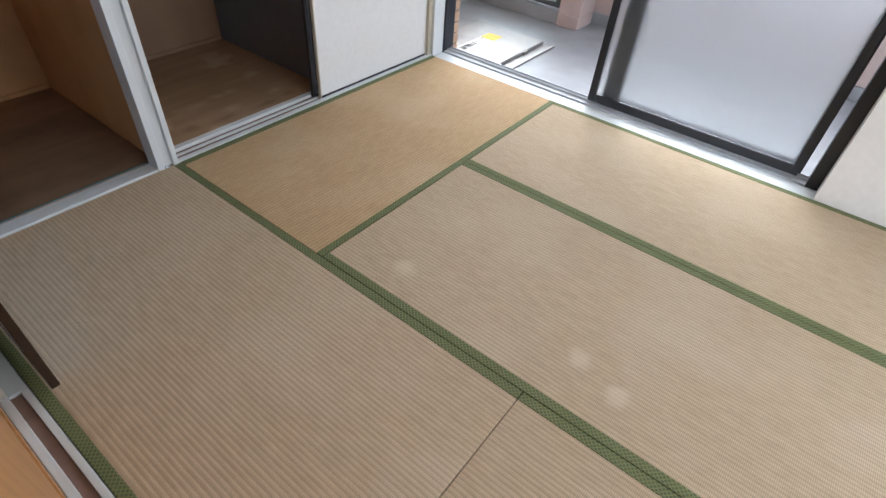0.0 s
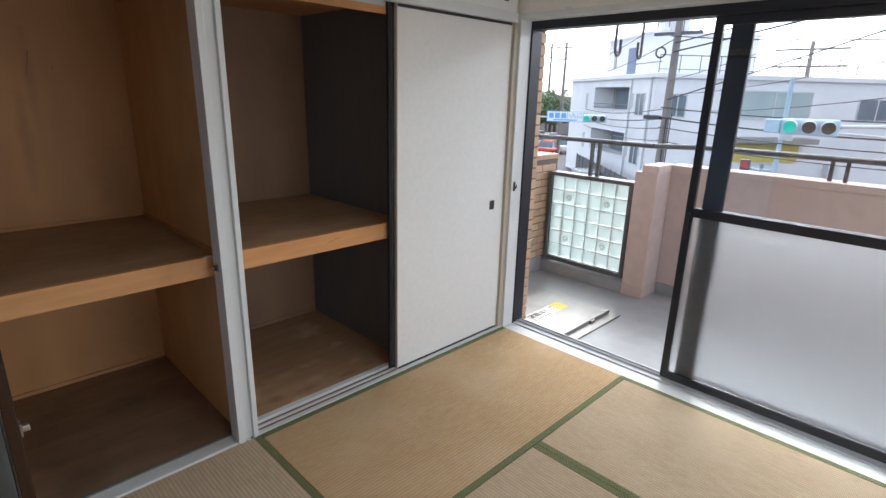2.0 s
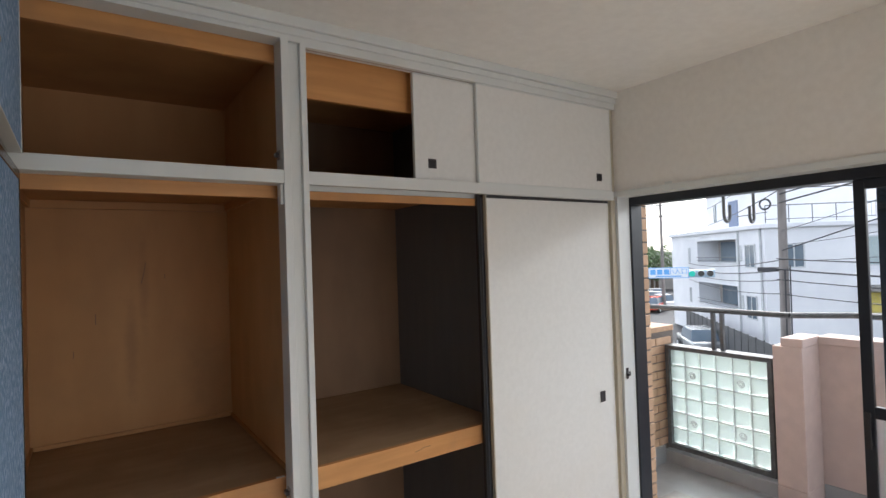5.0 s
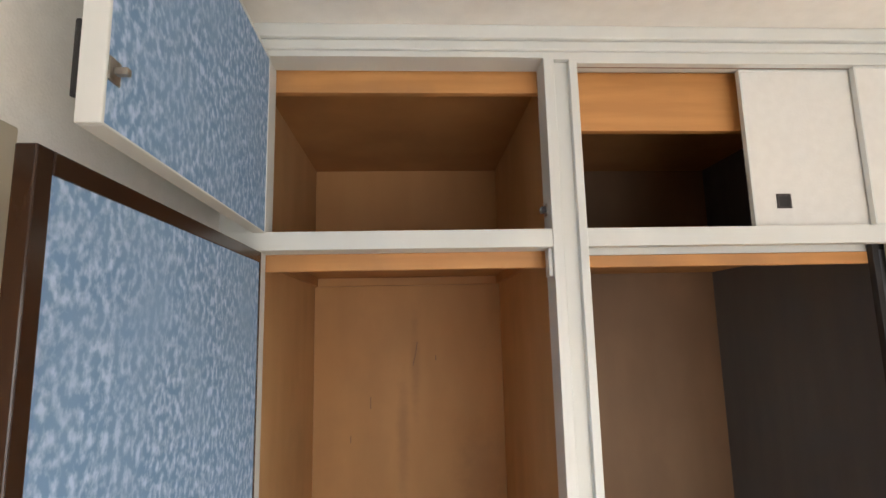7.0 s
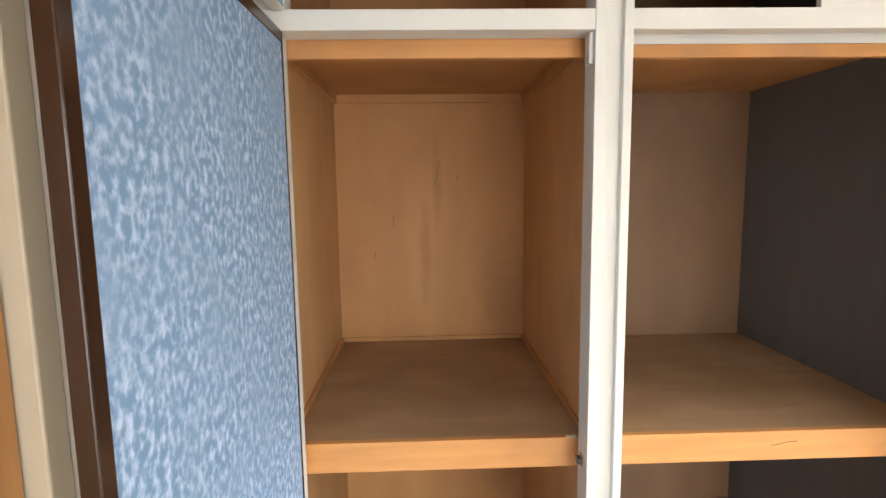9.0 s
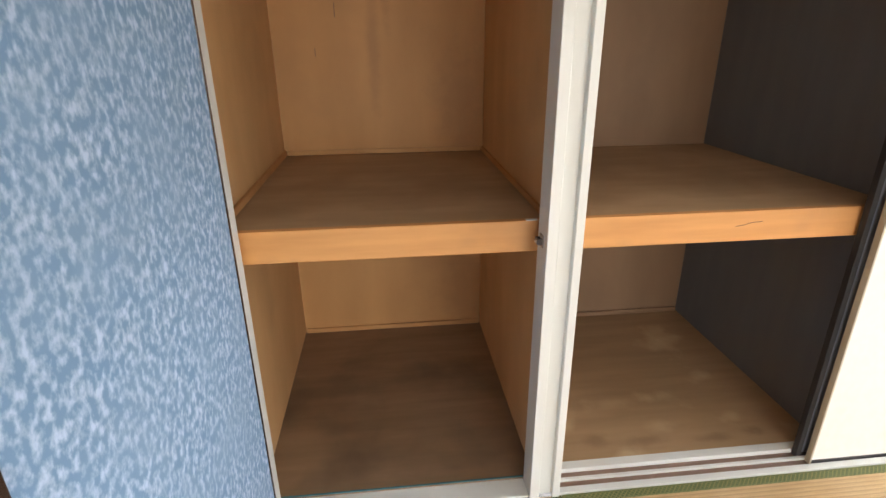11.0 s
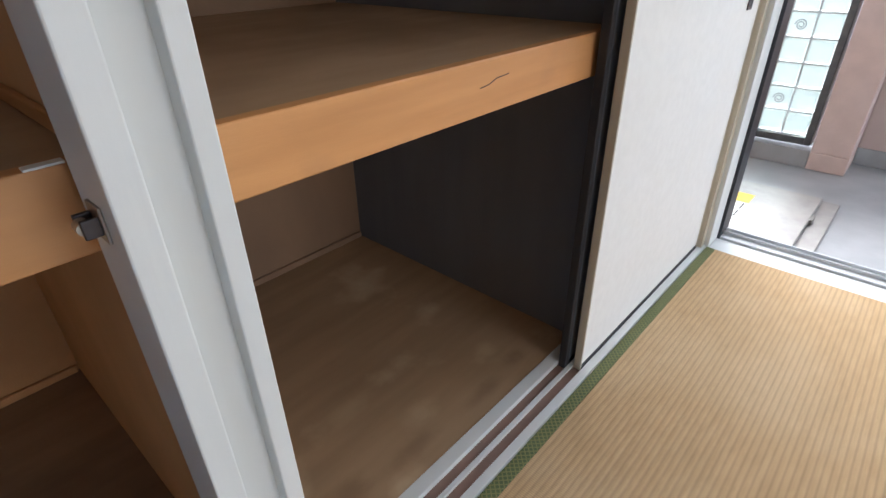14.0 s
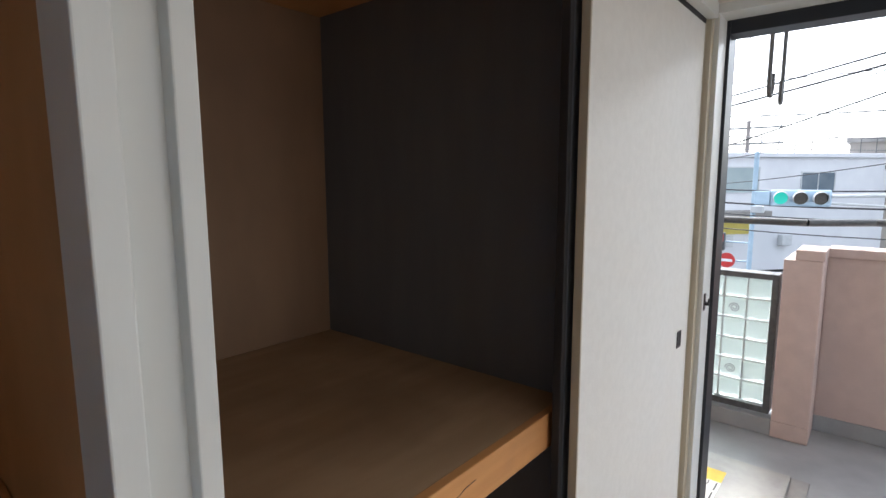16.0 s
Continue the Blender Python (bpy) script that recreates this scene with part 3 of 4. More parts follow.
# ---- sliding panels ----
def fusuma(x0, x1, y, z0, z1, frame_m, f, label, pull_at, face=FUSUMA, thick=0.021, stile_m=None, sf=None, ph=0.028):
    t = thing("sliding_panel", Matrix.Translation(((x0 + x1) / 2, y, z0)), label, "sliding door", "closet sliding panels")
    h, H, d = (x1 - x0) / 2, z1 - z0, thick / 2
    stile_m, sf = stile_m or frame_m, sf or f
    part("panel", B((-h + sf, h - sf, -d + 0.002, d - 0.002, f, H - f)), face, t)
    for a in ((-h, -h + sf, 0, H), (h - sf, h, 0, H)):
        part("stile", B((a[0], a[1], -d, d, a[2], a[3]), bev=0.0015), stile_m, t)
    for a in ((-h + sf, h - sf, 0, f), (-h + sf, h - sf, H - f, H)):
        part("rail", B((a[0], a[1], -d, d, a[2], a[3]), bev=0.0015), frame_m, t)
    if pull_at:
        px, pz = pull_at[0] - (x0 + x1) / 2, pull_at[1] - z0
        q = 0.006
        pl = part("finger_pull", B((px - 0.020, px + 0.020, -d - 0.0015, -d + 0.001, pz - ph, pz - ph + q), (px - 0.020, px + 0.020, -d - 0.0015, -d + 0.001, pz + ph - q, pz + ph),
                                   (px - 0.020, px - 0.014, -d - 0.0015, -d + 0.001, pz - ph + q, pz + ph - q), (px + 0.014, px + 0.020, -d - 0.0015, -d + 0.001, pz - ph + q, pz + ph - q)), PULL, t, "bronze square finger pull")
        part("pull_cup", B((px - 0.014, px + 0.014, -d - 0.0004, -d + 0.0016, pz - ph + q, pz + ph - q)), BLACKWOOD, pl)
    return t


fusuma(-0.905, -0.037, 0.056, -0.001, 1.909, BLACKWOOD, 0.017, "white paper sliding closet door with black rails", (-0.145, 0.855), stile_m=BEIGEWOOD, sf=0.006)
fusuma(-0.925, -0.055, 0.091, -0.001, 1.913, BLACKWOOD, 0.017, "second sliding closet door, dark, stacked behind the first", None, face=DARKPLY)
fusuma(-1.278, -0.72, 0.049, 1.953, 2.404, WHITE, 0.006, "small white sliding panel of the upper cupboard", (-1.192, 2.026), thick=0.018, ph=0.020)
fusuma(-0.96, -0.037, 0.028, 1.9535, 2.4045, WHITE, 0.006, "wide white sliding panel of the upper cupboard", (-0.14, 2.026), thick=0.018, ph=0.020)


# ---- hinged doors, standing open ----
def hinged_door(name, m, width, z0, z1, frame_m, f, label, thick):
    t = thing(name, m, label, "door")
    # local x runs from the hinge to the free edge, local +y is the papered inner side
    part("core", B((0.002, width - 0.002, -thick + 0.002, -0.002, z0 + 0.002, z1 - 0.002)), WHITE, t)
    part("paper_face", B((f * 0.35, width - f, -0.002, 0.0008, z0 + f * 0.5, z1 - f)), BLUEPAPER, t, "mottled blue and white paper lining")
    part("free_stile", B((width - f, width, -thick, 0.003, z0, z1), bev=0.002), frame_m, t)
    part("hinge_stile", B((0, f * 0.35, -thick, 0.003, z0, z1), bev=0.002), frame_m, t)
    part("top_rail", B((f * 0.35, width - f, -thick, 0.003, z1 - f, z1), bev=0.002), frame_m, t)
    part("bottom_rail", B((f * 0.35, width - f, -thick, 0.003, z0, z0 + f * 0.5), bev=0.002), frame_m, t)
    return t


big = hinged_door("closet_door", pose(-2.562, -0.004, 0, 0, 0, -90.2), 0.760, 0.022, 1.900, BROWNWOOD, 0.026, "tall hinged closet door standing open, blue paper inside, brown frame", 0.019)
small = hinged_door("cupboard_door", pose(-2.556, 0.004, 0, 0, 0, -89.2), 0.700, 1.948, 2.411, WHITE, 0.007, "small hinged cupboard door standing open, blue paper inside", 0.028)
part("door_pull", C(((0.655, -0.028, 2.01), (0.655, -0.055, 2.01), 0.006), ((0.655, -0.028, 2.09), (0.655, -0.055, 2.09), 0.006), ((0.655, -0.055, 2.0), (0.655, -0.055, 2.10), 0.007)), BLACKWOOD, small, "black bow pull")
part("latch", B((0.668, 0.693, 0.001, 0.004, 2.005, 2.035), (0.675, 0.685, 0.004, 0.02, 2.015, 2.024), bev=0.0012), STEEL, small, "small metal roller latch")
part("latch", B((0.732, 0.756, 0.003, 0.007, 0.82, 0.85), (0.738, 0.75, 0.007, 0.02, 0.828, 0.842), bev=0.0015), STEEL, big, "small metal roller latch")


def catch(x, y, z):
    t = thing("door_catch", Matrix.Translation((x, y, z)), "small metal roller catch screwed to the white post", "catch", "door catches")
    part("base_plate", B((-0.003, 0, -0.014, 0.014, -0.016, 0.016), bev=0.001), STEEL, t)
    part("arm", B((-0.016, -0.003, -0.011, -0.006, -0.008, 0.008), bev=0.001), PULL, t)
    part("arm", B((-0.016, -0.003, 0.006, 0.011, -0.008, 0.008), bev=0.001), PULL, t)
    part("roller", C(((-0.013, -0.006, 0), (-0.013, 0.006, 0), 0.006)), STEEL, t)


catch(PX0, 0.052, 0.816)
catch(PX0, 0.06, 2.012)


# ---- balcony window ----
structure("window_casing", B((-0.003, 0.098, 0.014, 0.0265, -0.002, 1.955), (0.0, 0.098, -2.245, 0.014, -0.06, -0.003), (-0.012, 0.098, -2.245, 0.03, 1.925, 1.955), (-0.003, -0.0002, 0.0266, 0.032, 0.0, 1.925), bev=0.001), WHITE, "white painted casing of the balcony window", "trim")
win = thing("window_1", Matrix.Translation((0.14, 0, 0)), "black aluminium sliding balcony window, half open", "window", kind="structure")
part("window_frame", B((-0.041, 0.055, 0.003, 0.0255, -0.01, 1.953), bev=0.002), ALU, win)
part("window_frame", B((-0.041, 0.055, -2.219, -2.165, -0.01, 1.953), bev=0.002), ALU, win)
part("window_frame", B((-0.041, 0.055, -2.165, 0.003, 1.880, 1.953), bev=0.002), ALU, win)
part("window_sill", B((-0.041, 0.06, -2.165, 0.003, -0.06, 0.006), (-0.007, -0.003, -2.165, 0.003, 0.006, 0.018), (0.028, 0.032, -2.165, 0.003, 0.006, 0.018)), SIGNALGREY, win, "pale grey sill with two sliding tracks")


def sash(x, y0, y1, sw0, sw1, lock):
    d = 0.013
    s = part("sash", B((x - d, x + d, y0 - sw0, y0, 0.019, 1.879), (x - d, x + d, y1, y1 + sw1, 0.019, 1.879), (x - d, x + d, y1 + sw1, y0 - sw0, 0.019, 0.066),
                            (x - d, x + d, y1 + sw1, y0 - sw0, 1.840, 1.879), (x - d, x + d, y1 + sw1, y0 - sw0, 0.938, 0.984), bev=0.002), ALU, win, "black aluminium sash")
    a = part("clear_pane", B((x - 0.003, x + 0.003, y1 + sw1 - 0.004, y0 - sw0 + 0.004, 0.980, 1.844)), CLEAR, s)
    b = part("frosted_pane", B((x - 0.003, x + 0.003, y1 + sw1 - 0.004, y0 - sw0 + 0.004, 0.062, 0.942)), FROST, s, "frosted glass lower pane")
    a.visible_shadow = False
    b.visible_shadow = False
    if lock:
        part("sash_pull", B((x - 0.033, x - d, y0 - 0.028, y0 - 0.014, 0.83, 0.845), (x - 0.033, x - d, y0 - 0.028, y0 - 0.014, 0.945, 0.96), (x - 0.038, x - 0.028, y0 - 0.03, y0 - 0.012, 0.82, 0.965), bev=0.002), BLACKWOOD, s)


sash(-0.005, -1.011, -2.115, 0.038, 0.034, True)
sash(0.030, -1.076, -2.125, 0.095, 0.05, False)
kp = thing("hook_keeper", Matrix.Translation((0.025, 0.0138, 0.957)), "small black latch keeper on the white window casing", "latch")
part("plate", B((-0.010, 0.010, -0.003, 0.0, -0.03, 0.03), bev=0.001), PULL, kp)
part("hook", B((-0.004, 0.010, -0.016, -0.003, -0.012, -0.002), (0.004, 0.010, -0.016, -0.010, -0.002, 0.012), bev=0.001), BLACKWOOD, kp)
for yy in (-0.30, -1.62):
    knob = thing("curtain_hook_base", Matrix.Translation((-0.012, yy, 1.955)), "small white screw plate on the window casing", "fitting", "casing fittings")
    part("plate", B((-0.004, 0.0, -0.02, 0.02, -0.005, 0.012), bev=0.002), WHITE, knob)

ac = thing("air_conditioner", Matrix.Translation((0.0, -1.70, 2.08)), "ivory wall-mounted air conditioner above the window", "air conditioner")
part("housing", B((-0.21, -0.001, -0.78, 0.02, 0.0, 0.27), bev=0.02), AIRCON, ac)
part("front_flap", B((-0.216, -0.208, -0.76, 0.0, 0.02, 0.07), bev=0.002), WHITE, ac)

# ---- straw mats ----
def tatami(cx, cy, turn, width, length, material, label):
    t = thing("tatami_mat", pose(cx, cy, -0.06, 0, 0, turn), label, "tatami mat", "straw mats of the floor")
    h, g = width / 2 - 0.0012, length / 2 - 0.0012
    bw = 0.031
    part("rush_surface", B((-h + bw, h - bw, -g, g, 0, 0.060), bev=0.002), material, t)
    for s in (-1, 1):
        part("cloth_border", B((min(s * h, s * (h - bw)), max(s * h, s * (h - bw)), -g, g, 0, 0.0612), bev=0.002), BORDER, t, "green patterned cloth border")
    return t


tatami(-0.8675, -0.43, 90, 0.90, 1.735, TATAMI_DARK, "sun-browned woven straw mat along the closet")
tatami(-1.2965, -1.76, 0, 0.877, 1.76, TATAMI_WORN, "pale tan woven straw mat with bleached round marks")
tatami(-0.429, -1.76, 0, 0.858, 1.76, TATAMI, "pale tan woven straw mat beside the window")
tatami(-2.1775, -0.859, 0, 0.885, 1.758, TATAMI, "pale tan woven straw mat by the open closet door")
tatami(-2.1775, -2.619, 0, 0.885, 1.762, TATAMI, "pale tan woven straw mat by the sliding doorway")
tatami(-0.8675, -3.10, 90, 0.92, 1.735, TATAMI, "pale tan woven straw mat along the far wall")

# ---- balcony ----
FZ = -0.16
structure("balcony_floor", B((0.201, 2.05, -6.0, 1.6, FZ - 0.25, FZ)), CONCRETE, "grey coated balcony floor", "floor")
structure("balcony_soffit", B((0.201, 2.05, -6.0, 1.6, 2.62, 2.8)), BUILDING, "white underside of the balcony above", "ceiling")
structure("balcony_curb", B((1.60, 1.72, -0.03, 0.85, FZ, -0.055), (1.86, 2.05, -6.0, -0.22, FZ, -0.06), bev=0.006), CONCRETE, "grey concrete curb under the balcony edge", "curb")
structure("parapet", B((1.86, 2.02, -6.0, -0.22, -0.06, 0.925), (1.845, 2.035, -6.0, -0.22, 0.925, 0.98), bev=0.006), PINK, "pink stucco balcony parapet", "wall")
structure("parapet_pillar", B((1.60, 2.02, -0.22, -0.03, -0.06, 0.925), (1.60, 1.90, -0.225, -0.085, 0.925, 0.985), (1.595, 2.02, -0.22, -0.03, FZ, -0.06), bev=0.006), PINK, "pink stucco pillar of the balcony", "pillar")
gb = thing("glass_block_panel", Matrix.Translation((1.68, 0.405, 0.02)), "black-framed panel of glass blocks in the balcony edge", "glass blocks", kind="structure")
gy0, gy1, gz0, gz1 = -0.42, 0.42, -0.055, 0.805
for a in ((gy0, gy0 + 0.035, gz0, gz1), (gy1 - 0.035, gy1, gz0, gz1), (gy0 + 0.035, gy1 - 0.035, gz0, gz0 + 0.04), (gy0 + 0.035, gy1 - 0.035, gz1 - 0.035, gz1)):
    part("frame_bar", B((-0.06, 0.06, *a), bev=0.003), RAILGREY, gb)
by, bz = (gy1 - gy0 - 0.07) / 6, (gz1 - gz0 - 0.075) / 6
part("grout", B(*[(-0.028, 0.028, gy0 + 0.035 + by * i - 0.004, gy0 + 0.035 + by * i + 0.004, gz0 + 0.04, gz1 - 0.035) for i in range(1, 6)],
                *[(-0.0275, 0.0275, gy0 + 0.035, gy1 - 0.035, gz0 + 0.04 + bz * i - 0.004, gz0 + 0.04 + bz * i + 0.004) for i in range(1, 6)]), SIGNALGREY, gb)
blk = bpy.data.meshes.new("glass_block")
bm = B((-0.04, 0.04, -by / 2 + 0.005, by / 2 - 0.005, -bz / 2 + 0.005, bz / 2 - 0.005), bev=0.008)
bm.to_mesh(blk)
bm.free()
blk.materials.append(BLOCK)
for i in range(6):
    for j in range(6):
        o = new("glass_block", blk)
        o.parent = gb
        o.location = (0, gy0 + 0.035 + by * (i + 0.5), gz0 + 0.04 + bz * (j + 0.5))
for i, j in ((1, 1), (1, 4), (4, 4), (4, 1)):
    oy, oz = gy0 + 0.035 + by * (i + 0.5), gz0 + 0.04 + bz * (j + 0.5)
    pts = [(-0.043, oy + 0.03 * math.cos(a * 0.42) * (1 - a / 40), oz + 0.03 * math.sin(a * 0.42) * (1 - a / 40)) for a in range(31)]
    tube_curve("embossed_spiral", pts, 0.0035, SIGNALGREY, gb, "spiral embossed in the glass block")

rail = thing("balcony_rail", Matrix.Identity(4), "dark grey metal top rail of the balcony", "rail", kind="structure")
part("top_rail", C(((1.68, 1.5, 1.135), (1.68, -0.12, 1.135), 0.021)), RAILGREY, rail)
part("top_rail", C(((1.68, -0.12, 1.135), (1.92, -0.42, 1.135), 0.021)), RAILGREY, rail)
part("top_rail", C(((1.92, -0.42, 1.135), (1.92, -6.0, 1.135), 0.021)), RAILGREY, rail)
for yy in (0.36, 0.43):
    part("post", B((1.665, 1.695, yy - 0.013, yy + 0.013, 0.805, 1.12)), RAILGREY, rail)
part("post_foot", B((1.65, 1.71, 0.30, 0.49, 0.806, 0.818), bev=0.003), RAILGREY, rail)
for yy in (-1.30, -1.39, -2.8, -2.89, -4.3, -4.39):
    part("post", B((1.905, 1.935, yy - 0.012, yy + 0.012, 0.98, 1.12)), RAILGREY, rail)

hatch = thing("escape_hatch", Matrix.Translation((0.76, 0.08, FZ)), "stainless steel escape hatch cover with a label", "hatch")
part("base_frame", B((-0.30, 0.37, -0.357, 0.33, 0.0, 0.012), bev=0.003), STAINLESS, hatch)
part("cover", B((-0.33, 0.33, -0.28, 0.36, 0.012, 0.040), bev=0.005), STAINLESS, hatch)
part("hasp", B((0.03, 0.09, -0.292, -0.275, 0.012, 0.036), bev=0.002), STEEL, hatch)
lab = part("label", B((-0.27, 0.15, -0.02, 0.10, 0.0402, 0.0412)), STICKER, hatch, "white paper label with black writing")
part("yellow_end", B((0.03, 0.15, -0.02, 0.10, 0.0413, 0.0420)), YELLOW, lab)
writing("lettering", "避難はしご", 0.062, pose(-0.125, 0.05, 0.0425, 0, 0, 0), INK, lab)
for k in range(3):
    part("text_bar", B((-0.26 + 0.1 * k, -0.18 + 0.1 * k, -0.008, 0.0, 0.0413, 0.0418)), INK, lab)

# tall tiled wall end beside the window, and the low tiled side wall
structure("wall_wing", B((0.201, 0.31, 0.06, 0.75, FZ, 2.62)), MORTAR, "mortar core of the tiled wing wall", "wall")
structure("wall_side_low", B((0.42, 1.80, 0.86, 1.06, FZ, 0.93)), MORTAR, "mortar core of the low tiled side wall", "wall")
structure("wall_side_base", B((0.30, 1.60, 0.835, 0.86, FZ, -0.02)), CONCRETE, "grey base of the side wall", "wall")
structure("wall_side_cap", B((0.42, 1.80, 0.850, 1.065, 0.93, 0.975), bev=0.004), BRICKM, "tan tile capping of the side wall", "wall")

hang = thing("laundry_pole_hanger", Matrix.Translation((0, 0.045, 2.62)), "dark metal laundry pole hooks hanging from the soffit", "hanger")
for xx, way in ((1.17, 1), (1.585, -1)):
    part("ceiling_plate", B((xx - 0.05, xx + 0.05, -0.04, 0.04, -0.012, 0.0), bev=0.002), RAILGREY, hang)
    pts = [(xx, 0, -0.012), (xx, 0, -0.77)] + [(xx + way * (0.035 - 0.035 * math.cos(a * math.pi / 8)), -0.004 * a / 8, -0.77 - 0.045 * math.sin(a * math.pi / 8)) for a in range(1, 9)] + [(xx + way * 0.07, -0.004, -0.70)]
    tube_curve("hook", pts, 0.011, RAILGREY, hang)
    part("sleeve", C(((xx, 0, -0.40), (xx, 0, -0.012), 0.017)), RAILGREY, hang)

# ---- street ----
structure("ground", B((-120, 400, -400, 400, GZ - 0.5, GZ - 0.12)), ASPHALT, "grey asphalt ground of the town", "ground")
structure("road", B((8.0, 26.0, -80, 120, GZ - 0.12, GZ - 0.10)), ASPHALT, "asphalt street below the balcony", "road")
structure("pavement", B((4.5, 8.0, -80, 120, GZ - 0.12, GZ + 0.04)), PAVING, "concrete pavement with a kerb", "pavement")
structure("facade_below", B((0.201, 2.04, -6.0, 1.6, GZ, FZ - 0.25)), BUILDING, "plain facade below the balcony", "wall")


def office():
    """Two-storey white building; local x along its street side, local y along its balcony side."""
    t = thing("white_building", pose(27.5, 11.6, GZ, 0, 0, -39.8), "white two-storey building with recessed balconies and roof rails", "building")
    H = 2.6 - GZ
    lo, up = (-2.15 - GZ, -0.68 - GZ), (0.70 - GZ, 2.15 - GZ)
    for piece in ((1.4, 24, 0.35, 14.6, 0, H), (0.0, 24, 0.0, 0.35, 0, H - 3.9), (0.0, 1.4, 0.35, 3.2, 0, H), (0.0, 1.4, 9.1, 14.6, 0, H),
                  (0.0, 1.4, 3.2, 9.1, 0, lo[0]), (0.0, 1.4, 3.2, 9.1, lo[1], up[0]), (0.0, 1.4, 3.2, 9.1, up[1], H)):
        part("wall", B(piece), BUILDING, t)
    return t, H


bl, H = office()
part("roof_edge", B((-0.18, 24.2, -0.18, 14.8, H, H + 0.28), bev=0.04), BUILDING, bl)
part("upper_face", B((0.0, 24, 0.0, 0.35, H - 3.9, H)), BUILDING, bl)


def bwin(side, s0, s1, z0, z1, m, label="", depth=0.10):
    """A window set into the street side ('x') or the balcony side ('y')."""
    za, zb = z0 - GZ, z1 - GZ
    f = 0.07
    if side == 'x':
        fr = B((s0, s1, -0.05, 0.02, za, za + f), (s0, s1, -0.05, 0.02, zb - f, zb), (s0, s0 + f, -0.05, 0.02, za + f, zb - f), (s1 - f, s1, -0.05, 0.02, za + f, zb - f), ((s0 + s1) / 2 - 0.03, (s0 + s1) / 2 + 0.03, -0.05, 0.02, za + f, zb - f))
        pane = B((s0 + f, s1 - f, -0.02, 0.01, za + f, zb - f))
    else:
        fr = B((-0.05, 0.02, s0, s1, za, za + f), (-0.05, 0.02, s0, s1, zb - f, zb), (-0.05, 0.02, s0, s0 + f, za + f, zb - f), (-0.05, 0.02, s1 - f, s1, za + f, zb - f), (-0.05, 0.02, (s0 + s1) / 2 - 0.03, (s0 + s1) / 2 + 0.03, za + f, zb - f))
        pane = B((-0.02, 0.01, s0 + f, s1 - f, za + f, zb - f))
    wdw = part("window", fr, SIGNALGREY, bl, label)
    part("pane", pane, m, wdw)


def loggia(z0, z1):
    za, zb = z0 - GZ, z1 - GZ
    lg = part("balcony", B((-0.06, 0.0, 3.1, 9.2, za - 0.06, za), (-0.06, 0.0, 3.1, 9.2, zb, zb + 0.06), (-0.06, 0.0, 3.1, 3.2, za, zb), (-0.06, 0.0, 9.1, 9.2, za, zb)), BUILDING, bl)
    # grey-beige on a white building: the recess's shade is partly put into this colour
    part("recess", B((1.36, 1.398, 3.22, 9.08, za, zb)), BUILDING2, lg, "back wall of the balcony, greyed to deepen the recess shade")
    part("pane", B((1.32, 1.36, 5.6, 8.6, za, zb - 0.12)), WINDOWDARK, lg)
    part("side_wall", B((0.6, 0.66, 3.2, 4.6, za, zb)), BUILDING, lg)
    part("handrail", C(((-0.1, 3.2, za + 0.35), (-0.1, 9.1, za + 0.35), 0.025), ((-0.1, 3.2, za + 0.12), (-0.1, 9.1, za + 0.12), 0.02)), RAILGREY, lg)


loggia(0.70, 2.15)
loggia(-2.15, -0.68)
for z in (0.45, -2.45):
    bwin('y', 1.0, 2.2, z, z + 1.35, WINDOWDARK)
    bwin('y', 10.6, 10.95, z + 0.2, z + 1.3, WINDOWDARK)
    bwin('y', 2.6, 2.85, z + 0.4, z + 1.3, WINDOWDARK)
bwin('x', 5.0, 9.6, 0.45, 2.05, WINDOWPALE, "wide pale window")
bwin('x', 0.9, 2.0, 0.45, 1.75, WINDOWDARK)
bwin('x', 12.5, 15.0, 0.45, 1.75, WINDOWDARK)
aw = part("awning", B((4.9, 9.7, -1.1, 0.0, -0.85 - GZ, -0.55 - GZ), bev=0.03), AWNING, bl, "grey awning slab")
part("shop_sign", B((5.1, 9.3, -0.12, 0.0, -2.0 - GZ, -0.95 - GZ)), YELLOWPANEL, bl, "yellow shop sign board")
for k, s in enumerate((6.2, 7.1, 11.2)):
    part("condenser_unit", B((s, s + 0.7, -0.4, 0.0, -2.75 - GZ, -2.1 - GZ), bev=0.03), SIGNALGREY, bl)
pent = part("penthouse", B((1.4, 8.4, 4.0, 11.0, H + 0.28, H + 2.75), (1.3, 8.5, 3.9, 11.1, H + 2.75, H + 2.9)), BUILDING, bl)
part("door", B((1.36, 1.4, 6.0, 7.3, H + 0.35, H + 2.1)), BLUEDOOR, pent, "blue steel door")
part("vent", B((1.36, 1.4, 9.3, 9.7, H + 0.9, H + 2.1)), WINDOWDARK, pent)
tank = part("water_tank", C(((4.0, 6.5, H + 3.1), (4.0, 6.5, H + 4.5), 0.9), ((4.0, 6.5, H + 2.9), (4.0, 6.5, H + 3.1), 1.1), seg=20), SIGNALGREY, bl)
rods = []
for k in range(8):
    a = k * math.pi / 4
    rods.append(((4.0 + 1.15 * math.cos(a), 6.5 + 1.15 * math.sin(a), H + 2.9), (4.0 + 1.15 * math.cos(a), 6.5 + 1.15 * math.sin(a), H + 4.6), 0.03))
part("tank_cage", C(*rods, seg=6), RAILGREY, tank)
for sx in [0.3 + 1.2 * k for k in range(18)]:
    part("rail_post", C(((sx, 0.4, H + 0.28), (sx, 0.4, H + 1.25), 0.025), seg=6), RAILGREY, bl)
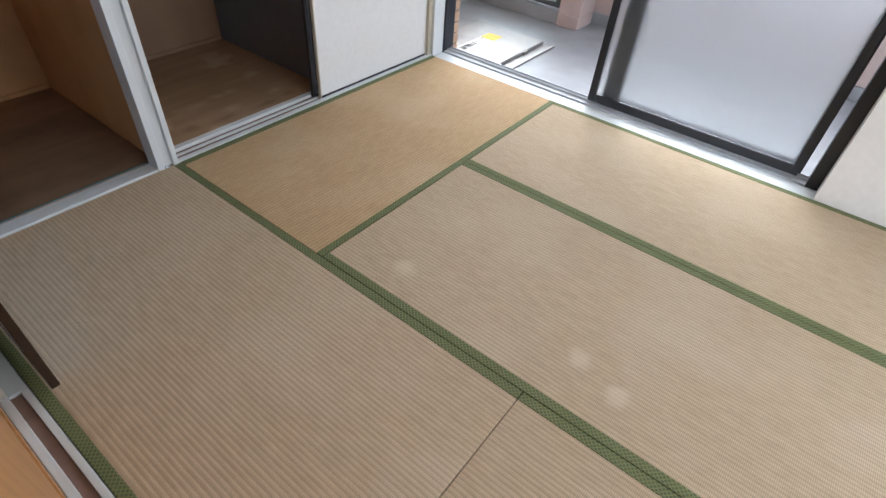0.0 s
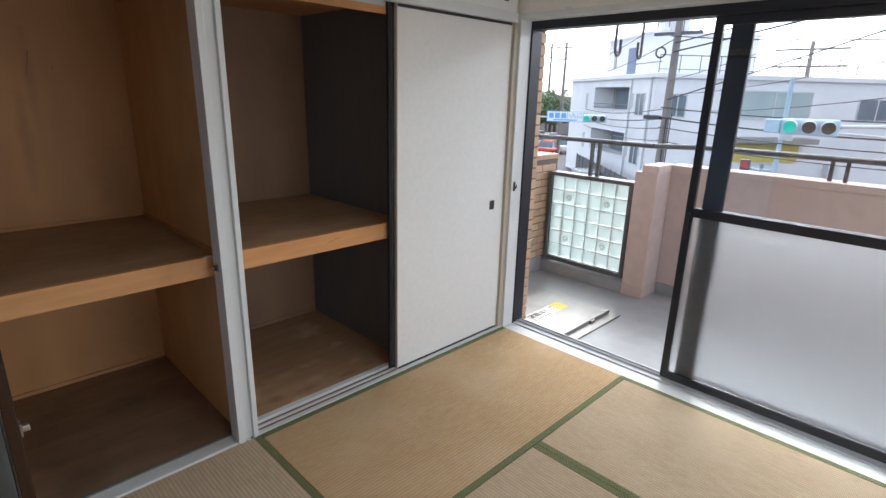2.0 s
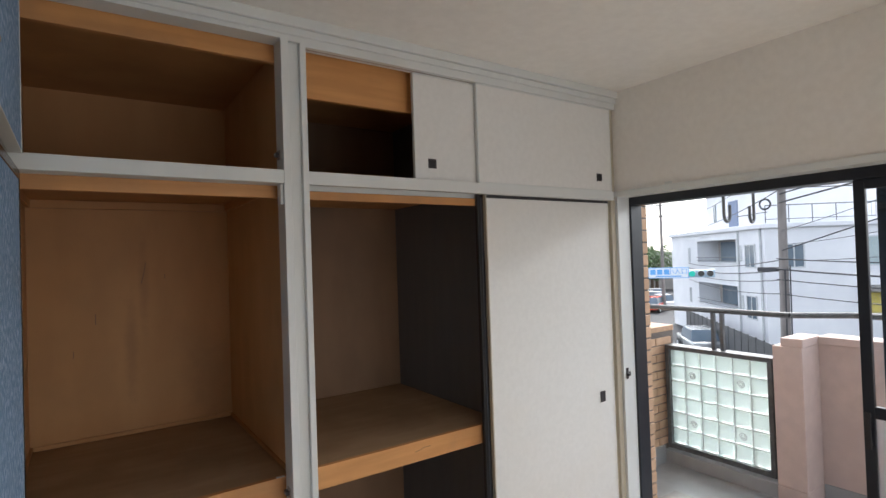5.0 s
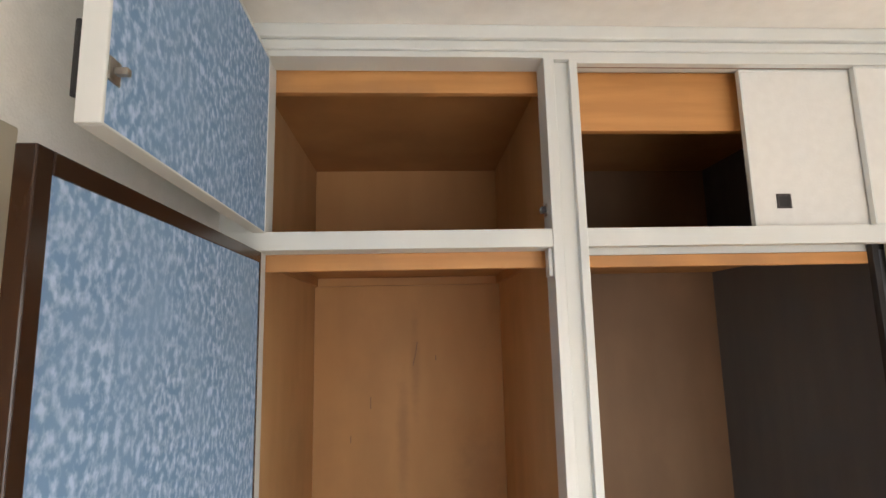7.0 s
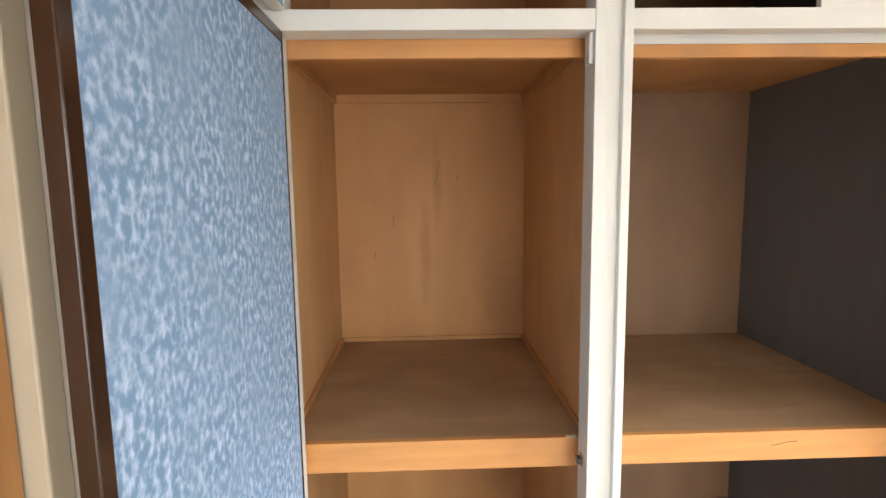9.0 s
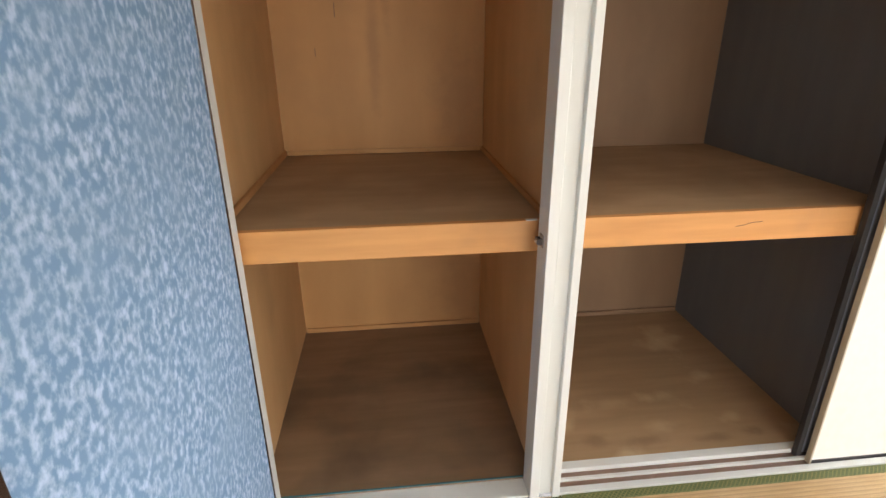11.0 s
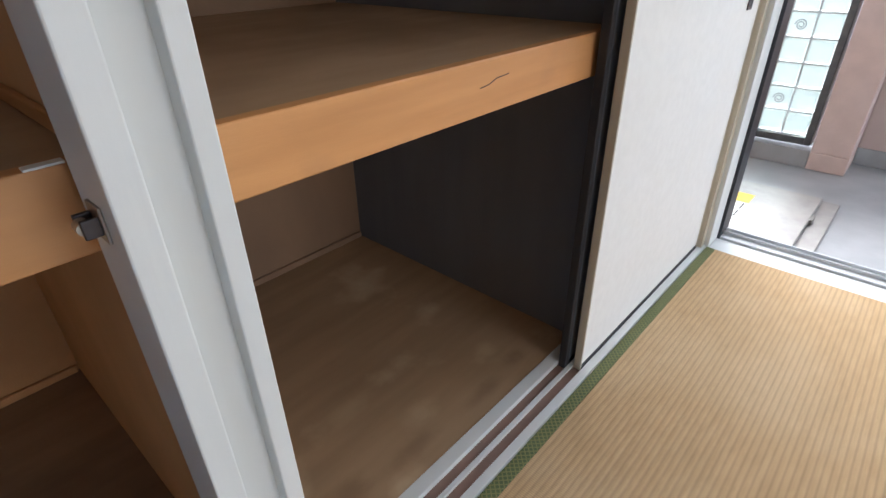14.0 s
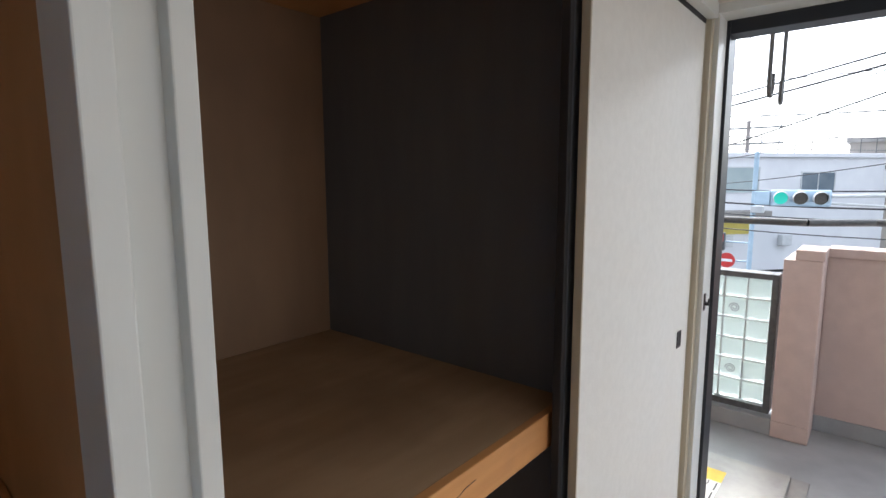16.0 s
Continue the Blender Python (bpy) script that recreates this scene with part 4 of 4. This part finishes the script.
for zz, rad in ((1.25, 0.03), (0.5, 0.02)):
    part("roof_rail", C(((0.3, 0.4, H + zz), (20.7, 0.4, H + zz), rad), seg=6), RAILGREY, bl)
for k in range(48):
    part("baluster", C(((5 + 0.22 * k, 0.4, H + 0.5), (5 + 0.22 * k, 0.4, H + 1.25), 0.01), seg=5), RAILGREY, bl)
for sy in [10.5 + 0.8 * k for k in range(6)]:
    part("rail_post", C(((0.4, sy, H + 0.28), (0.4, sy, H + 1.1), 0.025), seg=6), RAILGREY, bl)
part("roof_rail", C(((0.4, 10.5, H + 1.1), (0.4, 14.5, H + 1.1), 0.03), seg=6), RAILGREY, bl)
part("roof_rail", C(((0.4, 0.4, H + 0.9), (0.4, 4.0, H + 0.9), 0.03), seg=6), RAILGREY, bl)
part("drain_pipe", C(((-0.06, 0.35, 0), (-0.06, 0.35, H), 0.06), ((-0.06, 2.95, 0), (-0.06, 2.95, H), 0.05), seg=8), SIGNALGREY, bl)

b2 = thing("grey_building", pose(42, -1.0, GZ, 0, 0, 0), "grey-beige building with a flat roof across the street", "building")
part("wall", B((0, 14, -12, 3.4, 0, 6.2), (1, 14, -12, 2.6, 6.2, 8.0)), BUILDING2, b2)
part("roof", B((-0.2, 14, -12.2, 3.6, 6.2, 6.45), (0.8, 14, -12.2, 2.8, 8.0, 8.3)), PAVING, b2)
for k in range(5):
    for z in (1.0, 3.9):
        wv = part("window", B((-0.06, 0.02, 2.0 - 2.6 * k - 0.9, 2.0 - 2.6 * k + 0.5, z, z + 1.4)), SIGNALGREY, b2)
        part("pane", B((-0.08, -0.06, 2.0 - 2.6 * k - 0.82, 2.0 - 2.6 * k + 0.42, z + 0.08, z + 1.32)), WINDOWDARK, wv)

low = thing("distant_houses", pose(70, 48, GZ), "low pale houses far down the street", "building")
part("wall", B((0, 8, -6, 4, 0, 4.5), (6, 16, 6, 14, 0, 5.2)), BUILDING2, low)
part("roof", B((-0.4, 8.4, -6.4, 4.4, 4.5, 5.0), (5.6, 16.4, 5.6, 14.4, 5.2, 5.7), bev=0.1), AWNING, low)


def signal(name, x, y, z, turn, lens, label, scale=1.0):
    """Three lamps in a row, seen from a little below."""
    t = thing(name, pose(x, y, z, 0, 0, turn), label, "traffic light")
    # local x along the housing, local -y towards the viewer
    part("housing", B((-0.62, 0.62, -0.07, 0.07, -0.20, 0.20), bev=0.05), SIGNALBLUE, t)
    for k, lm in enumerate(lens):
        cx = -0.40 + 0.40 * k
        ln = part("lens", C(((cx, -0.085, 0), (cx, -0.07, 0), 0.15), seg=24), lm, t)
        bm = bmesh.new()
        bmesh.ops.create_cone(bm, cap_ends=False, segments=24, radius1=0.165, radius2=0.155, depth=0.26, matrix=Matrix.Translation((cx, -0.20, 0)) @ Matrix.Rotation(radians(90), 4, 'X'))
        bmesh.ops.delete(bm, geom=[f for f in bm.faces if f.calc_center_median().z < -0.09], context='FACES')
        bmesh.ops.solidify(bm, geom=bm.faces[:], thickness=0.008)
        part("visor", bm, SIGNALGREY, ln)
    return t


s2 = signal("traffic_light", 13.28, 1.11, 0.90, -80, (LENSGREEN, LENSDARK, LENSDARK), "pale blue traffic light with the green lamp lit")
part("junction_box", B((-0.95, -0.62, -0.10, 0.06, -0.17, 0.17), bev=0.02), SIGNALBLUE, s2)
part("arm", C(((0.62, 0.0, 0.05), (6.5, 0.3, 0.25), 0.045), ((0.2, 0.06, -0.1), (6.5, 0.4, -0.4), 0.03), ((6.5, 0.35, 0.9), (6.5, 0.35, GZ - 1.0), 0.10)), SIGNALGREY, s2)
s1 = signal("traffic_light", 23.0, 12.6, 0.40, -60, (LENSGREEN, LENSDARK, LENSDARK), "distant pale traffic light with the green lamp lit")
part("arm", C(((-0.62, 0.0, 0.0), (-4.5, 0.2, 0.0), 0.04), ((-4.5, 0.2, 0.7), (-4.5, 0.2, GZ - 0.5), 0.09)), SIGNALGREY, s1)
ss = thing("street_sign", pose(22.0, 13.75, 0.46, 0, 0, -55), "pale blue junction name sign with blue writing", "sign")
part("board", B((-0.95, 0.95, -0.02, 0.02, -0.27, 0.27), bev=0.01), SIGNBLUE, ss)
part("face", B((-0.92, 0.92, -0.026, -0.021, -0.24, 0.24)), SIGNWHITE, ss)
writing("lettering", "小入口", 0.32, pose(0.42, -0.03, 0.05, 90), SIGNBLUE, ss, 0.002)
for k in range(3):
    part("text_bar", B((-0.85 + 0.32 * k, -0.6 + 0.32 * k, -0.032, -0.027, -0.08, 0.18)), SIGNBLUE, ss)
part("text_bar", B((-0.6, 0.6, -0.032, -0.027, -0.2, -0.14)), SIGNBLUE, ss)

# pole with pedestrian light and no-entry sign
sp = thing("sign_pole", pose(19.56, 3.12, GZ), "pale blue pole with a no-entry sign and pedestrian light", "pole")
part("pole", C(((0, 0, -0.1), (0, 0, 6.6), 0.08)), SIGNALBLUE, sp)
disc = part("no_entry_disc", C(((-0.1, 0.72, 2.67), (-0.08, 0.72, 2.67), 0.28), seg=28), SIGNRED, sp, "round red no-entry sign")
part("white_bar", B((-0.108, -0.101, 0.53, 0.91, 2.62, 2.72)), SIGNWHITE, disc)
pd = part("pedestrian_light", B((-0.15, 0.05, 0.82, 1.14, 3.02, 3.68), bev=0.03), RAILGREY, sp)
part("red_lamp", B((-0.16, -0.15, 0.86, 1.10, 3.38, 3.62)), SIGNRED, pd)
part("green_lamp", B((-0.16, -0.15, 0.86, 1.10, 3.08, 3.32)), LENSDARK, pd)
part("bracket", C(((0, 0, 3.35), (0, 0.85, 3.35), 0.03), seg=8), SIGNALBLUE, sp)
part("bracket", C(((0, 0, 2.67), (-0.06, 0.6, 2.67), 0.03), seg=8), SIGNALBLUE, sp)
part("camera_box", B((-0.2, 0.1, -0.35, 0.05, 4.45, 4.7), bev=0.03), SIGNALGREY, sp)


def utility_pole(x, y, top, label, lean=0.0, big=True, arm_half=0.95):
    t = thing("utility_pole", pose(x, y, GZ, 0, lean, 0), label, "utility pole", "street poles")
    bm = bmesh.new()
    cyl(bm, (0, 0, -0.1), (0, 0, top - GZ), 0.19, 0.13, seg=16)
    part("pole", bm, POLEM, t)
    for z in ((top - GZ - 0.5), (top - GZ - 1.6)):
        arm = part("crossarm", B((-0.06, 0.06, -arm_half, arm_half, z - 0.06, z + 0.06)), RAILGREY, t)
        for s in (-0.9 * arm_half, -0.42 * arm_half, 0.42 * arm_half, 0.9 * arm_half):
            part("insulator", C(((0, s, z + 0.05), (0, s, z + 0.25), 0.045), seg=8), SIGNWHITE, arm)
    if big:
        part("cable_box", B((-0.15, 0.15, 0.2, 0.9, 4.95, 5.12), bev=0.02), CABLE, t)
        pts = [(0.0, 0.6 + 0.2 * math.cos(a * 0.5), top - GZ - 2.3 + 0.2 * math.sin(a * 0.5)) for a in range(26)]
        tube_curve("cable_coil", pts, 0.035, CABLE, t)
        part("drop_cable", C(((-0.2, -0.12, 0), (-0.2, -0.12, 5.0), 0.03), ((0.0, -0.22, 0), (0.0, -0.22, 5.2), 0.025), seg=6), CABLE, t)
    return t


utility_pole(19.6, 7.45, 5.6, "concrete utility pole hung with cables and coils", 1.2)
utility_pole(41.4, 7.4, 5.4, "far utility pole with a crossarm behind the roof", 0, False, 2.2)
utility_pole(45.0, 29.0, 6.6, "far utility pole with crossarms down the street", 0, False)
utility_pole(55.0, 37.6, 7.6, "farther utility pole down the street", 0, False)


def wire(p, q, sag, r=0.016):
    p, q = Vector(p), Vector(q)
    pts = [p.lerp(q, k / 16) - Vector((0, 0, sag * 4 * (k / 16) * (1 - k / 16))) for k in range(17)]
    ob = tube_curve("overhead_cable", pts, r, CABLE)
    tagged(ob, "black overhead cable strung across the street", "cable", "overhead cables")


P = (19.6, 7.45)
for dz, ez, r in ((5.0, 4.2, 0.016), (3.9, 3.0, 0.02), (1.15, 1.6, 0.022), (0.75, 0.9, 0.03), (0.35, 0.6, 0.02), (-0.2, 0.2, 0.018)):
    wire((P[0], P[1] + 0.2, dz), (14.0, -14.0, ez + 0.9), 0.7, r)
    wire((P[0], P[1] - 0.2, dz), (45.0, 29.0, dz * 0.8 + 0.6), 0.8, r)
wire((P[0], P[1], 4.6), (2.5, -9.0, 7.5), 0.4, 0.012)
wire((P[0], P[1], 2.2), (3.5, -8.0, 5.5), 0.4, 0.012)
wire((P[0], P[1], 3.63), (6.0, -12.0, 5.44), 0.1, 0.026)
wire((P[0], P[1], 3.30), (6.0, -12.0, 5.25), 0.1, 0.03)
wire((P[0], P[1], 1.46), (6.0, -12.0, 6.44), 0.1, 0.022)
wire((27.9, 11.0, 1.7), (8.0, -9.0, 4.6), 0.6, 0.014)
wire((27.9, 11.0, 0.9), (8.0, -9.0, 3.6), 0.7, 0.014)


def car(x, y, turn, paint, label):
    t = thing("parked_car", pose(x, y, GZ - 0.10, 0, 0, turn), label, "car", "parked cars")
    bm = B((-2.0, 2.0, -0.8, 0.8, 0.28, 0.85), bev=0.12)
    part("body", bm, paint, t, smooth=True)
    bm = bmesh.new()
    bmesh.ops.create_cube(bm, size=1, matrix=Matrix.Translation((-0.2, 0, 1.13)) @ Matrix.Diagonal((2.7, 1.5, 0.62, 1)))
    for v in bm.verts:
        if v.co.z > 1.1:
            v.co.x = -0.2 + (v.co.x + 0.2) * 0.72
            v.co.y *= 0.86
    bmesh.ops.bevel(bm, geom=bm.edges[:], offset=0.06, segments=2, affect='EDGES')
    part("cabin", bm, WINDOWDARK, t)
    part("roof", B((-1.1, 0.7, -0.6, 0.6, 1.41, 1.46), bev=0.02), paint, t)
    for sx in (-1.25, 1.25):
        for sy in (-0.8, 0.8):
            wh = part("wheel", C(((sx, sy - 0.1, 0.31), (sx, sy + 0.1, 0.31), 0.31), seg=20), TYRE, t)
            part("rim", C(((sx, sy - 0.11, 0.31), (sx, sy + 0.11, 0.31), 0.19), seg=14), SIGNALGREY, wh)
    for sy in (-0.55, 0.55):
        part("headlight", B((1.96, 2.01, sy - 0.16, sy + 0.16, 0.6, 0.74), bev=0.02), SIGNWHITE, t)


car(27.2, 15.3, 44, CARGREY, "silver car parked by the dark fence")
for k, (cx, cy) in enumerate(((44, 29.5), (47, 30.5), (50, 33.5), (50, 36.0), (54, 36.0), (56, 39.5))):
    car(cx, cy, 20 + 30 * (k % 3), CARRED if k == 0 else CARWHITE, "red car parked in the distance" if k == 0 else "white car parked in the distance")

fence = thing("street_fence", pose(21.5, 8.7, GZ - 0.1, 0, 0, 44.2), "dark metal fence along the white building", "fence")
for k in range(16):
    part("post", B((k * 0.95, k * 0.95 + 0.06, 0, 0.06, 0, 1.9)), FENCE, fence)
for k in range(15):
    part("panel", B((k * 0.95 + 0.06, k * 0.95 + 0.95, 0.02, 0.04, 0.15, 1.85)), FENCE, fence)


def tree(x, y, top, r, seed, label):
    rnd = random.Random(seed)
    t = thing("tree", pose(x, y, GZ), label, "tree", "trees down the street")
    h = top - GZ
    bm = bmesh.new()
    cyl(bm, (0, 0, -0.1), (0.1, 0.05, h * 0.55), 0.28, 0.14, seg=10)
    for k in range(6):
        a = k * 1.05
        cyl(bm, (0.08, 0.04, h * (0.32 + 0.04 * k)), (r * 0.6 * math.cos(a), r * 0.6 * math.sin(a), h * (0.6 + 0.04 * k)), 0.09, 0.03, seg=6)
    part("trunk", bm, BARK, t)
    vs, fs = [], []
    for k in range(1500):
        while True:
            p = Vector((rnd.uniform(-1, 1), rnd.uniform(-1, 1), rnd.uniform(-1, 1)))
            if 0.25 < p.length < 1 + 0.25 * noise.noise(p * 2.3 + Vector((seed, 0, 0))):
                break
        c = Vector((p.x * r, p.y * r, h * 0.66 + p.z * h * 0.34))
        u = Vector((rnd.uniform(-1, 1), rnd.uniform(-1, 1), rnd.uniform(-1, 1))).normalized() * rnd.uniform(0.14, 0.3)
        w_ = u.orthogonal().normalized() * rnd.uniform(0.1, 0.2)
        i = len(vs)
        vs += [c - u, c + w_, c + u, c - w_ * 0.9 + u * 0.1]
        fs.append((i, i + 1, i + 2, i + 3))
    me = bpy.data.meshes.new("crown")
    me.from_pydata([tuple(v) for v in vs], [], fs)
    me.materials.append(LEAF)
    ob = new("crown", me)
    ob.parent = t
    return t


for k, (x, y, top, r) in enumerate(((50, 37.5, 2.6, 3.2), (55, 37.0, 2.2, 3.4), (58, 42.5, 2.4, 3.0), (62, 41.0, 1.6, 3.4), (48.5, 39.5, 1.4, 2.4))):
    tree(x, y, top, r, k + 3, "leafy green street tree in the distance")

# ---- wall tiles, piece by piece ----
def tiles(parent, face, fixed, a0, a1, z0, z1, length=0.215, height=0.06, joint=0.010, thick=0.014):
    """Tiles in running bond on a wall face: face 'y-' looks towards -y, 'x+' towards +x, 'x-' towards -x."""
    meshes = {}
    rows = int((z1 - z0) / (height + joint))
    for r in range(rows):
        z = z0 + r * (height + joint) + height / 2
        a = a0 - (length / 2 if r % 2 else 0)
        while a < a1 - 0.02:
            s, e = max(a, a0), min(a + length, a1)
            a += length + joint
            if e - s < 0.03:
                continue
            key = (face, round(e - s, 3))
            if key not in meshes:
                hl = (e - s) / 2
                bm = B((-hl, hl, -thick / 2, thick / 2, -height / 2, height / 2)) if face == 'y-' else B((-thick / 2, thick / 2, -hl, hl, -height / 2, height / 2))
                bmesh.ops.bevel(bm, geom=bm.edges[:], offset=0.003, segments=1, affect='EDGES')
                me = bpy.data.meshes.new("brick")
                bm.to_mesh(me)
                bm.free()
                me.materials.append(BRICKM)
                meshes[key] = me
            o = new("brick", meshes[key])
            o.parent = parent
            mid = (s + e) / 2
            o.location = (mid, fixed - thick / 2 + 0.004, z) if face == 'y-' else (fixed + (thick / 2 - 0.004) * (1 if face == 'x+' else -1), mid, z)


low_wall = bpy.data.objects["wall_side_low"]
tiles(low_wall, 'y-', 0.86, 0.42, 1.80, -0.02, 0.93)
wing = bpy.data.objects["wall_wing"]
tiles(wing, 'y-', 0.06, 0.201, 0.31, FZ + 0.02, 2.60)
tiles(wing, 'x+', 0.31, 0.06, 0.75, FZ + 0.02, 2.60)
